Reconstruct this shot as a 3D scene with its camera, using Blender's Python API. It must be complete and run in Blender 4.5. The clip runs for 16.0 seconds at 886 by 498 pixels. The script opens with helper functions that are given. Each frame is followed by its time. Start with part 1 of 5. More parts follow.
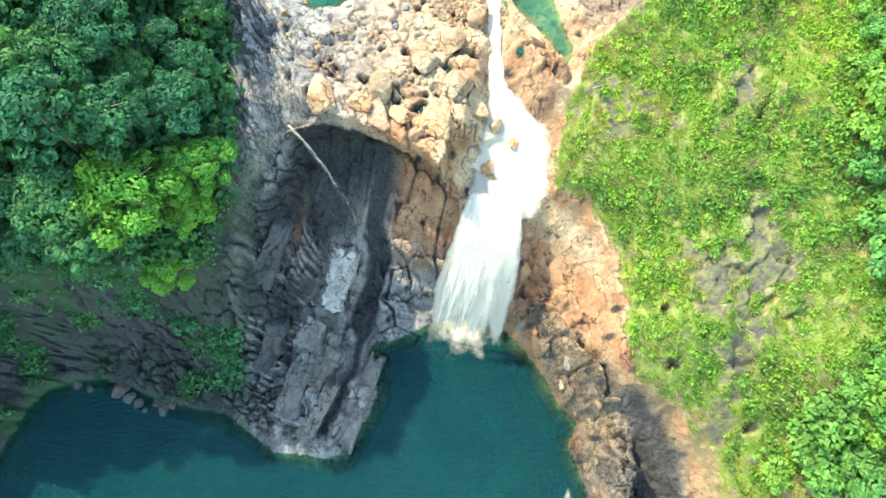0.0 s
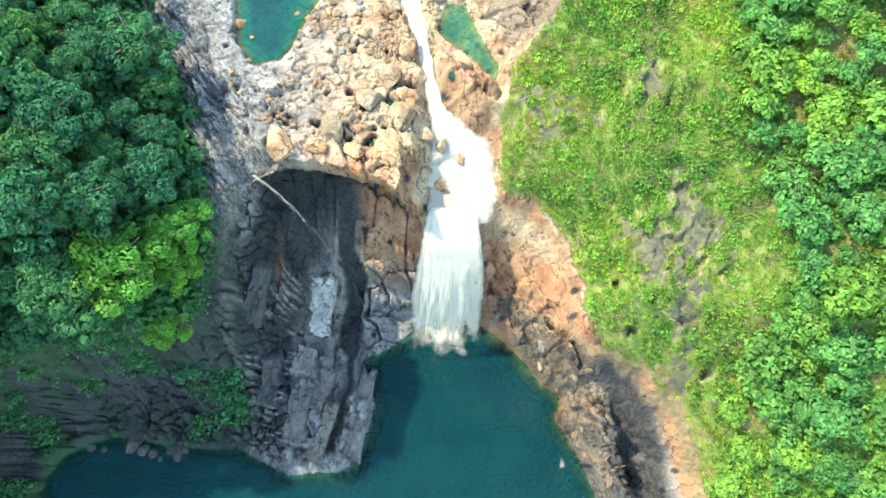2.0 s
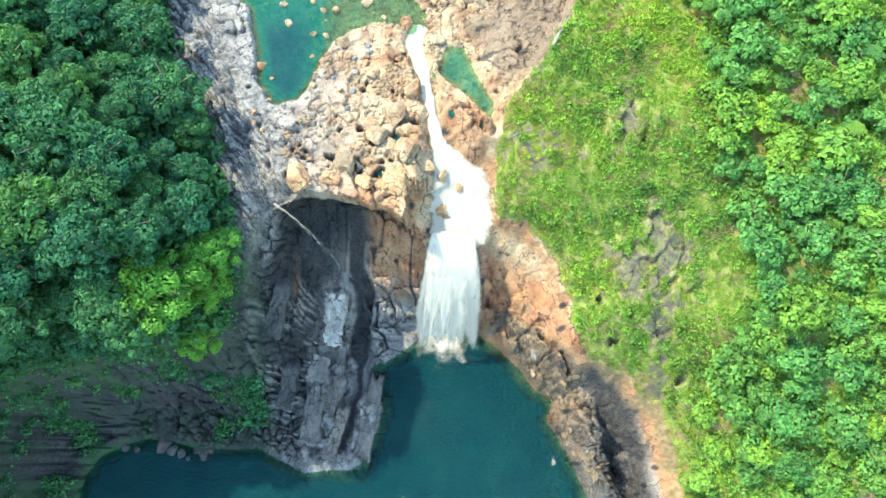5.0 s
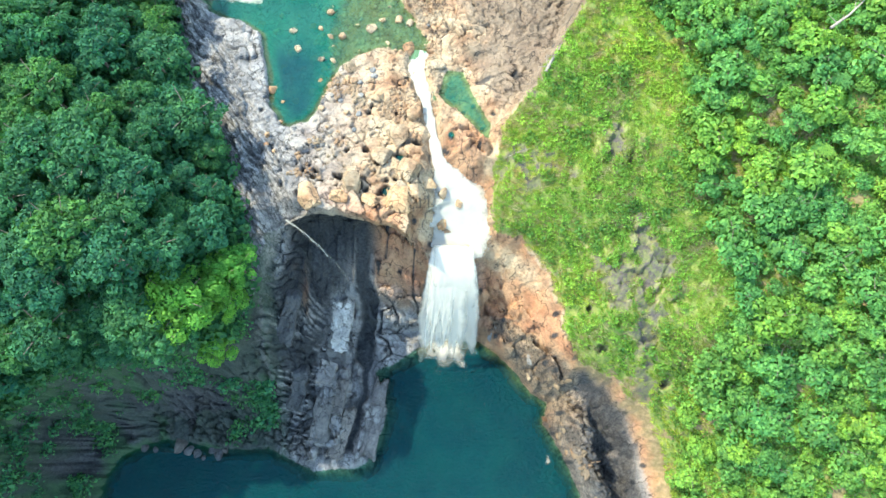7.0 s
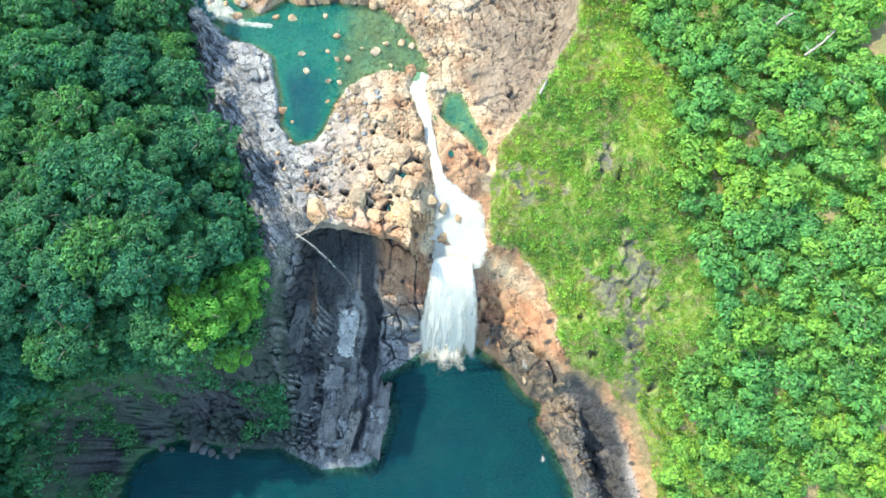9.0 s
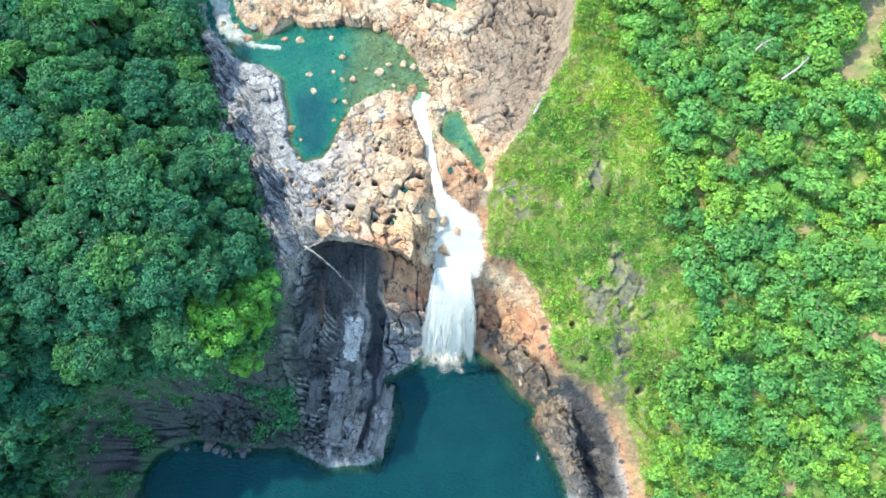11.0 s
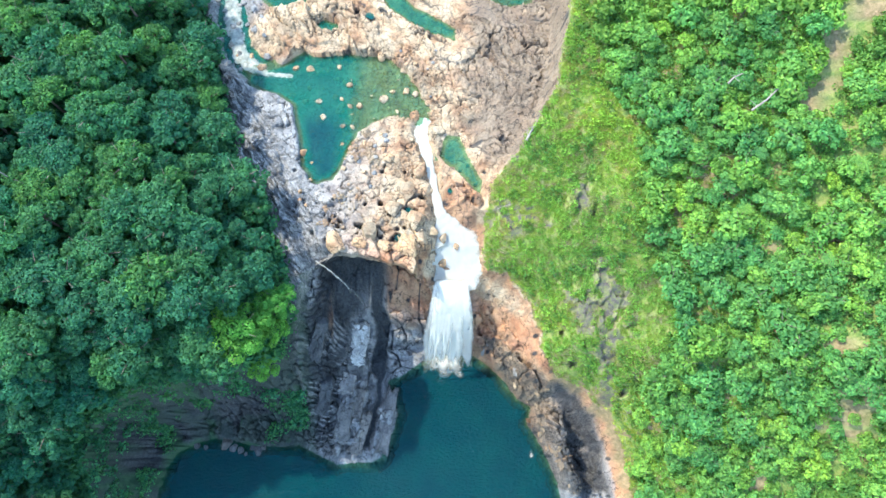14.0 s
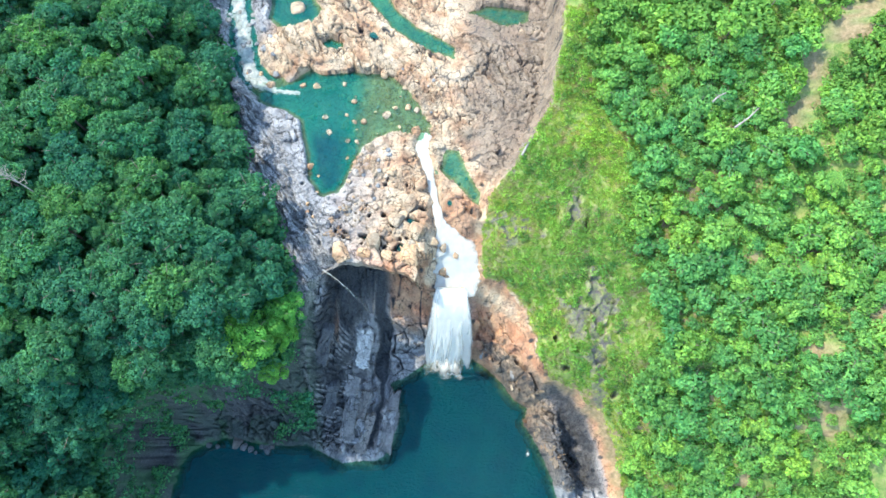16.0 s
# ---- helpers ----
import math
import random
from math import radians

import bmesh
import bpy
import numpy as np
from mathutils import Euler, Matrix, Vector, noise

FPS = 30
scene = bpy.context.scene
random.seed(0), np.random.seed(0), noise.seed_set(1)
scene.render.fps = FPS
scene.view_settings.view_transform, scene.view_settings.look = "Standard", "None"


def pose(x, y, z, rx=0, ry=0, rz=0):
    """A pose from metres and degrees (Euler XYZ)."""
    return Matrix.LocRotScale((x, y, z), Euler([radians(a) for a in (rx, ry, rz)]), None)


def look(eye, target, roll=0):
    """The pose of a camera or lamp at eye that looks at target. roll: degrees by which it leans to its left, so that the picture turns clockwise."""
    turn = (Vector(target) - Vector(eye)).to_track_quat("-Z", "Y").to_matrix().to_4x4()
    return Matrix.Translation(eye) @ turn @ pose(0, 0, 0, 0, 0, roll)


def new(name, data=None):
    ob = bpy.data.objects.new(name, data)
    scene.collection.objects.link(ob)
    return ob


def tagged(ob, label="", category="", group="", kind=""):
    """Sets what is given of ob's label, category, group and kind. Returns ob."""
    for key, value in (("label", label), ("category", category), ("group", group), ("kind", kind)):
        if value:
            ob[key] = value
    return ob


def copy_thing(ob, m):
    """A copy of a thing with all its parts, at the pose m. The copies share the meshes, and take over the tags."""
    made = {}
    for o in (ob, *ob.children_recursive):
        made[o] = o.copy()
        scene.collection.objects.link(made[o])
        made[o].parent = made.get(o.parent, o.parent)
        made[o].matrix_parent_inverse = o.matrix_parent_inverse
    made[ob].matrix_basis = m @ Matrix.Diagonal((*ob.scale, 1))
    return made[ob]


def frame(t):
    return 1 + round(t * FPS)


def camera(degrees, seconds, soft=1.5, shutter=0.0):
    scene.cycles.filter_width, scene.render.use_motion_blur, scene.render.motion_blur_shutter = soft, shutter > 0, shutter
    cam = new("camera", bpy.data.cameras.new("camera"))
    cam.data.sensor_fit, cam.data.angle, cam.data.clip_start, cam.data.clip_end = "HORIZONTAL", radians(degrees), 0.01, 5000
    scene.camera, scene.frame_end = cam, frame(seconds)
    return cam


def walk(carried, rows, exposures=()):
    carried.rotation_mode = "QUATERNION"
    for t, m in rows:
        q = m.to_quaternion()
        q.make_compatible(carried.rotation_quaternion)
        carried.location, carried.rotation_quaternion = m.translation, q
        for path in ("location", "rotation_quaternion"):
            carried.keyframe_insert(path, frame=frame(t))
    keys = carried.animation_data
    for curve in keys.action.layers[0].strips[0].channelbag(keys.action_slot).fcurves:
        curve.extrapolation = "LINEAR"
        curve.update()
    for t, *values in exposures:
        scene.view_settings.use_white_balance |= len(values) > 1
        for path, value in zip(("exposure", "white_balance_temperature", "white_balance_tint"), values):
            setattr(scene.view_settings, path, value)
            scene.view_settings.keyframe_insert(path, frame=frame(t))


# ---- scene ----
# ---- camera and its way: a straight climb above the gorge, looking steeply down ----
cam = camera(73.74, 16.0, soft=1.5)
# seconds, eye x, y, z, heading, tilt from straight down, twist
ROWS = [
    (0, -0.16, 1.30, 134.44, 9.97, 18.26, 3.31),
    (0.1, -0.16, 1.31, 134.65, 10.20, 19.23, 3.11),
    (0.2, -0.16, 1.33, 134.86, 10.42, 20.16, 2.92),
    (0.3, -0.15, 1.34, 135.08, 10.61, 20.95, 2.76),
    (0.4, -0.15, 1.36, 135.30, 10.78, 21.64, 2.62),
    (0.5, -0.15, 1.37, 135.51, 10.93, 22.27, 2.48),
    (0.6, -0.15, 1.38, 135.73, 11.06, 22.88, 2.36),
    (0.6333, -0.15, 1.38, 135.90, 10.90, 23.00, 2.36),
    (0.8, 0.00, 0.43, 139.95, 0.05, 18.34, 3.05),
    (0.9, 0.02, 0.42, 140.60, 0.10, 18.36, 3.00),
    (1, 0.04, 0.38, 141.06, 0.12, 18.37, 2.98),
    (1.5, 0.15, 0.14, 143.33, 0.31, 18.47, 2.96),
    (2, 0.22, -0.04, 145.64, 0.51, 18.53, 2.72),
    (2.5, 0.27, -0.18, 147.97, 0.69, 18.58, 2.51),
    (3, 0.30, -0.29, 150.32, 0.83, 18.62, 2.33),
    (3.5, 0.32, -0.38, 152.68, 0.95, 18.64, 2.18),
    (4, 0.31, -0.44, 155.05, 1.05, 18.66, 2.05),
    (5, 0.27, -0.50, 159.83, 1.17, 18.67, 1.87),
    (6.5, 0.12, -0.45, 167.07, 1.22, 18.62, 1.73),
    (7, 0.06, -0.41, 169.51, 1.21, 18.60, 1.71),
    (7.5, -0.01, -0.35, 171.95, 1.20, 18.57, 1.70),
    (8, -0.07, -0.29, 174.39, 1.17, 18.53, 1.70),
    (8.5, -0.14, -0.22, 176.84, 1.14, 18.49, 1.70),
    (9, -0.21, -0.15, 179.30, 1.11, 18.45, 1.71),
    (10.2, -0.35, 0.03, 185.21, 1.04, 18.36, 1.73),
    (11.5, -0.46, 0.19, 191.62, 1.01, 18.26, 1.72),
    (12, -0.48, 0.24, 194.09, 1.01, 18.22, 1.71),
    (12.5, -0.48, 0.28, 196.55, 1.03, 18.19, 1.68),
    (13, -0.47, 0.31, 199.02, 1.06, 18.16, 1.63),
    (13.5, -0.44, 0.32, 201.48, 1.11, 18.14, 1.57),
    (14, -0.40, 0.32, 203.93, 1.18, 18.12, 1.50),
    (14.5, -0.33, 0.29, 206.39, 1.27, 18.11, 1.40),
    (15, -0.24, 0.24, 208.83, 1.39, 18.11, 1.27),
    (15.5, -0.12, 0.17, 211.27, 1.54, 18.12, 1.13),
    (16, 0.02, 0.08, 213.70, 1.71, 18.13, 0.95),
]
walk(cam, [(t, pose(x, y, z, 0, 0, head) @ pose(0, 0, 0, tilt, 0, 0) @ pose(0, 0, 0, 0, 0, twist))
           for t, x, y, z, head, tilt, twist in ROWS],
     [(0.0, 2.46, 6800, 3), (0.6, 2.44, 6750, 3), (1.0, 2.32, 6550, 3), (3.0, 2.31, 6450, 3), (16.0, 2.22, 5600, 9)])

# ---- world and sun ----
SUN_FROM, SUN_UP = 150.0, 50.0  # degrees: direction the light comes from, counted from +x to +y; height
world = bpy.data.worlds.new("sky")
scene.world = world
world.use_nodes = True
wn = world.node_tree.nodes
sky = wn.new("ShaderNodeTexSky")
sky.sky_type, sky.sun_disc = "NISHITA", False
sky.sun_elevation, sky.sun_rotation = radians(SUN_UP), radians(90 - SUN_FROM)
sky.air_density, sky.dust_density = 1.4, 0.5
world.node_tree.links.new(sky.outputs[0], wn["Background"].inputs[0])
wn["Background"].inputs[1].default_value = 0.15
lamp = bpy.data.lights.new("sun", "SUN")
lamp.energy, lamp.angle, lamp.color = 2.0, radians(1.0), (1.0, 0.91, 0.74)
sun = new("sun", lamp)
sun.matrix_world = look((0, 0, 0), (-math.cos(radians(SUN_FROM)) * math.cos(radians(SUN_UP)),
                                    -math.sin(radians(SUN_FROM)) * math.cos(radians(SUN_UP)), -math.sin(radians(SUN_UP))))
sun.location = (-200, 0, 300)


# ---- noise on arrays ----
def hash2(i, j, seed):
    h = np.sin(i * 127.1 + j * 311.7 + seed * 74.7) * 43758.5453
    return h - np.floor(h)


def vnoise(x, y, seed=0):
    xi, yi = np.floor(x), np.floor(y)
    u, v = x - xi, y - yi
    u, v = u * u * (3 - 2 * u), v * v * (3 - 2 * v)
    a, b = hash2(xi, yi, seed), hash2(xi + 1, yi, seed)
    c, d = hash2(xi, yi + 1, seed), hash2(xi + 1, yi + 1, seed)
    return (a * (1 - u) + b * u) * (1 - v) + (c * (1 - u) + d * u) * v


def fbm(x, y, seed=0, octaves=4):
    total, amp, norm = 0.0, 1.0, 0.0
    for k in range(octaves):
        total, norm = total + amp * vnoise(x, y, seed + k * 13), norm + amp
        x, y, amp = x * 2.03 + 5.1, y * 2.03 + 1.7, amp * 0.5
    return total / norm


def cells(x, y, seed=0, jitter=0.9):
    """Distance to the nearest and second nearest cell point, and a value of its own for each cell."""
    xi, yi = np.floor(x), np.floor(y)
    f1, f2, own = np.full(x.shape, 9.0), np.full(x.shape, 9.0), np.zeros(x.shape)
    for di in (-1, 0, 1):
        for dj in (-1, 0, 1):
            i, j = xi + di, yi + dj
            px = i + 0.5 + jitter * (hash2(i, j, seed) - 0.5)
            py = j + 0.5 + jitter * (hash2(i, j, seed + 31) - 0.5)
            d = np.hypot(x - px, y - py)
            near = d < f1
            f2 = np.where(near, f1, np.minimum(f2, d))
            own = np.where(near, hash2(i, j, seed + 57), own)
            f1 = np.where(near, d, f1)
    return f1, f2, own


def facets(x, y, seed, step, tilt, crack, soft=0.2, sharp=False):
    """Angular blocks: each cell has a height and a lean of its own, and joints run between them."""
    xi, yi = np.floor(x), np.floor(y)
    f1, f2 = np.full(x.shape, 9.0), np.full(x.shape, 9.0)
    own, lx, ly, dx, dy = (np.zeros(x.shape) for _ in range(5))
    for di in (-1, 0, 1):
        for dj in (-1, 0, 1):
            i, j = xi + di, yi + dj
            px = x - (i + 0.5 + 0.9 * (hash2(i, j, seed) - 0.5))
            py = y - (j + 0.5 + 0.9 * (hash2(i, j, seed + 31) - 0.5))
            d = np.abs(px) * 0.45 + np.abs(py) * 0.45 + 0.55 * np.hypot(px, py)
            near = d < f1
            f2 = np.where(near, f1, np.minimum(f2, d))
            own, lx, ly = np.where(near, hash2(i, j, seed + 57), own), np.where(near, hash2(i, j, seed + 71), lx), np.where(near, hash2(i, j, seed + 83), ly)
            dx, dy, f1 = np.where(near, px, dx), np.where(near, py, dy), np.where(near, d, f1)
    e = ease(0, soft, f2 - f1)
    block = step * (own - 0.5) + tilt * ((lx - 0.5) * 2 * dx + (ly - 0.5) * 2 * dy)
    return block * ease(-.03, .05, f2 - f1) + crack * e if sharp else e * (block + crack)


def ease(a, b, x):
    t = np.clip((x - a) / (b - a), 0, 1)
    return t * t * (3 - 2 * t)


def edge_distance(line, x, y, closed=False):
    best = np.full(x.shape, 1e9)
    pts = list(line) + ([line[0]] if closed else [])
    for (ax, ay), (bx, by) in zip(pts, pts[1:]):
        ex, ey = bx - ax, by - ay
        s = np.clip(((x - ax) * ex + (y - ay) * ey) / (ex * ex + ey * ey), 0, 1)
        best = np.minimum(best, np.hypot(x - ax - s * ex, y - ay - s * ey))
    return best


def inside(poly, x, y):
    hit = np.zeros(x.shape, bool)
    for (ax, ay), (bx, by) in zip(poly, list(poly[1:]) + [poly[0]]):
        if ay != by:
            hit ^= ((ay > y) != (by > y)) & (x < (bx - ax) * (y - ay) / (by - ay) + ax)
    return hit


def signed(poly, x, y):
    """Metres outside the outline; negative inside."""
    d = edge_distance(poly, x, y, True)
    return np.where(inside(poly, x, y), -d, d)


def along(line, x, y):
    """Distance to a line whose points carry further values, and those values at the nearest place on it."""
    best, got = np.full(x.shape, 1e9), [np.zeros(x.shape) for _ in line[0][2:]]
    for a, b in zip(line, line[1:]):
        ex, ey = b[0] - a[0], b[1] - a[1]
        s = np.clip(((x - a[0]) * ex + (y - a[1]) * ey) / (ex * ex + ey * ey), 0, 1)
        d = np.hypot(x - a[0] - s * ex, y - a[1] - s * ey)
        near = d < best
        best = np.where(near, d, best)
        for k in range(len(got)):
            got[k] = np.where(near, a[2 + k] + s * (b[2 + k] - a[2 + k]), got[k])
    return best, got


# ---- the plan, in metres: x across the gorge, y upstream, z above the lower pool ----
GORGE = [(-42, 43.5), (-38.5, 48), (-33, 49.8), (-27, 51), (-21, 49.8), (-15, 48), (-9, 45.8), (-4.5, 42.8), (-3, 45.5), (4, 47),
         (10.5, 50), (18.6, 48.3), (24.3, 41.3), (28.6, 32), (30.3, 25.5), (34, 21), (42, 17.5), (50, 10.7), (55.4, 2.2), (58, -8),
         (64, -40), (70, -90), (70, -400), (-118, -400), (-118, -90), (-108, -40), (-102, -15), (-97, 4), (-84, 12), (-66, 15), (-54, 18), (-46, 22.5), (-42.8, 31)]
POOL = [(-6.4, 26), (0, 30), (9.4, 29.6), (15.7, 25.8), (21.3, 20.7), (25.4, 15.5), (30.5, 12.8), (28.9, 7.3), (33.2, 0.7), (37.6, -7.6),
        (44, -30), (50, -90), (50, -380), (-94, -380), (-94, -90), (-91, -30), (-86, -7), (-73, -1.5), (-58, -4), (-45, -3), (-33, -8),
        (-18, -6.2), (-16, 0), (-14.2, 8), (-17.3, 19), (-10.3, 23)]
UPPER_POOL = [(-56, 101), (-50.7, 98), (-46.4, 83), (-45.5, 77), (-40.6, 71.4), (-35.1, 72.6), (-31.5, 81.6), (-29.5, 89.7), (-20.8, 95.3),
              (-11.5, 95), (-7.1, 98), (-12.2, 106.3), (-16.4, 112.6), (-22.5, 117.2), (-32.1, 117.8), (-39.9, 119.5), (-47.6, 119.5), (-56, 113), (-66, 109), (-66, 104)]
SIDE_POOL = [(-2.1, 90), (2.4, 90), (5.5, 82), (9.4, 75), (9.2, 70.6), (6, 73.2), (0.4, 78.6), (-4.3, 82.2)]
TOP_POOL = [(-36, 152), (-31, 144), (-23, 134.5), (-12, 126.5), (-1, 122.6), (-0.5, 127.5), (-7, 131), (-14, 135), (-22, 142), (-27, 152)]
HEAD_POOL = [(-66, 147), (-51, 147), (-46, 139.5), (-51, 133.5), (-60, 131), (-66, 136)]
FAR_POOL = [(3.3, 141.5), (10, 144.5), (24.6, 143.2), (24, 137.4), (15, 135.4), (8, 139.5)]
NOTCH_POOL = [(-48, 128.5), (-44, 130), (-38.5, 128), (-39, 124.5), (-44.5, 124.2)]
# centre line of the stream down to the lip: x, y, bed height, half width
STREAM = [(-9, 96, 41.6, 1.9), (-9.6, 90, 41.5, 2.1), (-7, 81, 41.3, 1.2), (-4.6, 71, 40.6, 1.1), (-2.7, 64.5, 39.5, 1.7), (2.5, 57, 37.0, 6.4), (3.4, 50, 33.5, 6.4), (1.5, 44, 30.5, 4.6)]
INFLOW = [(-90, 175, 46.5, 4.5), (-77, 144, 44.6, 4), (-73, 127, 43.2, 4.2), (-70, 116, 42.2, 4.0), (-60, 108.5, 41.2, 4)]
TRICKLE = [(-43.5, 55, 42.2, 0.6), (-40, 51.5, 41, 0.6), (-37.5, 48.6, 37, 0.8)]
# foot of the wooded left slope and of the green right slope
LEFT_FOOT = [(-230, 420), (-112, 190), (-93, 148), (-82, 130), (-77, 117), (-73.5, 105), (-70, 93), (-63, 77), (-53.5, 63), (-48.5, 50), (-44.5, 41),
             (-43.8, 30.5), (-47.5, 22), (-55, 17.2), (-67, 14), (-85, 11), (-98.5, 3), (-103.5, -15), (-109.5, -42), (-119.5, -92), (-119.5, -400)]
RIGHT_FOOT = [(120, 420), (52, 190), (33.5, 145), (33, 123), (30, 102), (23, 88), (17, 79), (12.6, 72), (10.4, 62), (10.8, 55), (11.5, 50.5), (18.6, 48.6), (24.6, 41.6),
              (28.9, 32), (30.6, 25.5), (34.3, 21), (42, 17.7), (50, 11), (55.6, 2.4), (58, -8), (64, -40), (72, -92), (72, -400)]
LEFT_HILL = LEFT_FOOT + [(-3000, -400), (-3000, 420)]
RIGHT_HILL = RIGHT_FOOT + [(3000, -400), (3000, 420)]
# worn hollows in the shelf: x, y, radius, how drawn out
POTHOLES = [(-14.6, 56, 1.3, 1.1), (-11.6, 64.6, 1.0, 2.4), (-17.4, 62.9, 0.8, 1.2), (-25.8, 58.8, 0.9, 2.2), (-31.8, 59.8, 0.7, 1.3), (-34.6, 60.3, 0.6, 1.2),
            (-32.2, 58.4, 0.7, 1.2), (-0.3, 70.4, 0.75, 1), (-1.7, 68.3, 0.65, 1), (1.3, 59.9, 0.6, 1), (6.2, 55, 0.6, 1), (-20.5, 66, 0.9, 1), (-8.5, 69, 0.9, 1.6), (-28.5, 129.5, 1.3, 1.2), (-24.5, 132.5, 1.2, 1.2), (-33, 132, 1.1, 1.1)]
SLITS = [(40.4, 63.4, 1.0, 2.6), (39, 28.2, 0.9, 1.2), (37.3, 23.5, 1.3, 1.0), (33.5, 31.5, .8, 1.8), (52, 16.5, 1.2, 1.3)]
# beds, dark cleft and stained faces of the left wall
CLEFT = [(-22.4, 43.7), (-19.4, 43.9), (-17.9, 38.3), (-18.7, 32), (-19.3, 19.3), (-20.6, 8.2), (-22.3, -2.4), (-24.7, -2.5), (-23, 5.2), (-22.1, 12), (-21.4, 18.8), (-24, 22.7), (-22.8, 36.2)]
LADDER = [(-41.5, 33), (-37, 43), (-33.8, 44), (-28, 43.5), (-27.7, 40.2), (-30.3, 35), (-31.2, 27.1), (-32.4, 19.9), (-32.8, 9.6), (-34.1, -1.7), (-41.3, -2.1), (-41.5, 15.3)]
LOWER_BEDS = [(-31.2, 13.9), (-27.9, 17.9), (-26.5, 19.7), (-24.6, 18.7), (-24.9, 10.4), (-25.2, 2.5), (-27.4, -2), (-32.1, -1.6), (-32.3, 7.1)]
TOE = [(-18.9, 15.1), (-17.1, 16.4), (-14, 8.5), (-14.6, 4.5), (-16.5, -6), (-21.5, -6.6), (-24.2, -5.7), (-21.1, -1.1), (-20, 6.8)]
COURSES = [(-18.2, 46), (-12.6, 46), (-5, 44), (-4, 24), (-17.6, 19.5), (-19, 29.7), (-17.6, 38.3)]
RED_STAIN = [(-37.4, 36.4), (-35.2, 38.6), (-34.4, 33), (-35, 28.6), (-36.4, 29.8)]
# faces of the right wall
CREAM = [(11, 50.4), (15.2, 48.9), (23.6, 41.5), (25.8, 36), (21.5, 37.8), (14.1, 42.6), (9, 44), (6, 43), (8.3, 46.2)]
RED_FACE = [(5, 40), (7.8, 44), (14.2, 42.2), (14.8, 40.3), (11, 39), (8.4, 36.2), (5.5, 36.7)]
# red face below the brow, with its shade mixed into the colour
SHADED_RED = [(6, 37), (6.4, 32.5), (9.2, 27.6), (14.2, 27.2), (16.6, 30.1), (11.8, 36)]
STRATA = [(13.2, 32.5), (22.7, 28), (28.5, 22.4), (34, 18.6), (37.4, 14), (37, 0.8), (40, -12), (36, -12), (31.2, 0.5), (27, 7.5), (24, 14.8), (19, 22.3)]
HOLLOW = [(34, 19), (37, 19), (45.5, 11), (50.4, 1.5), (53, -12), (40, -12), (37, 0), (37.4, 12.9)]
LANDSLIP = [(150, 150), (128, 131), (113, 120), (101, 107.5), (97.5, 93)]
POOL_LEVEL, UPPER_LEVEL, SIDE_LEVEL, TOP_LEVEL, FAR_LEVEL = 0.0, 42.3, 42.5, 44.6, 45.4


def zone(poly, x, y, soft=0.7):
    return ease(soft, -soft, signed(poly, x, y))


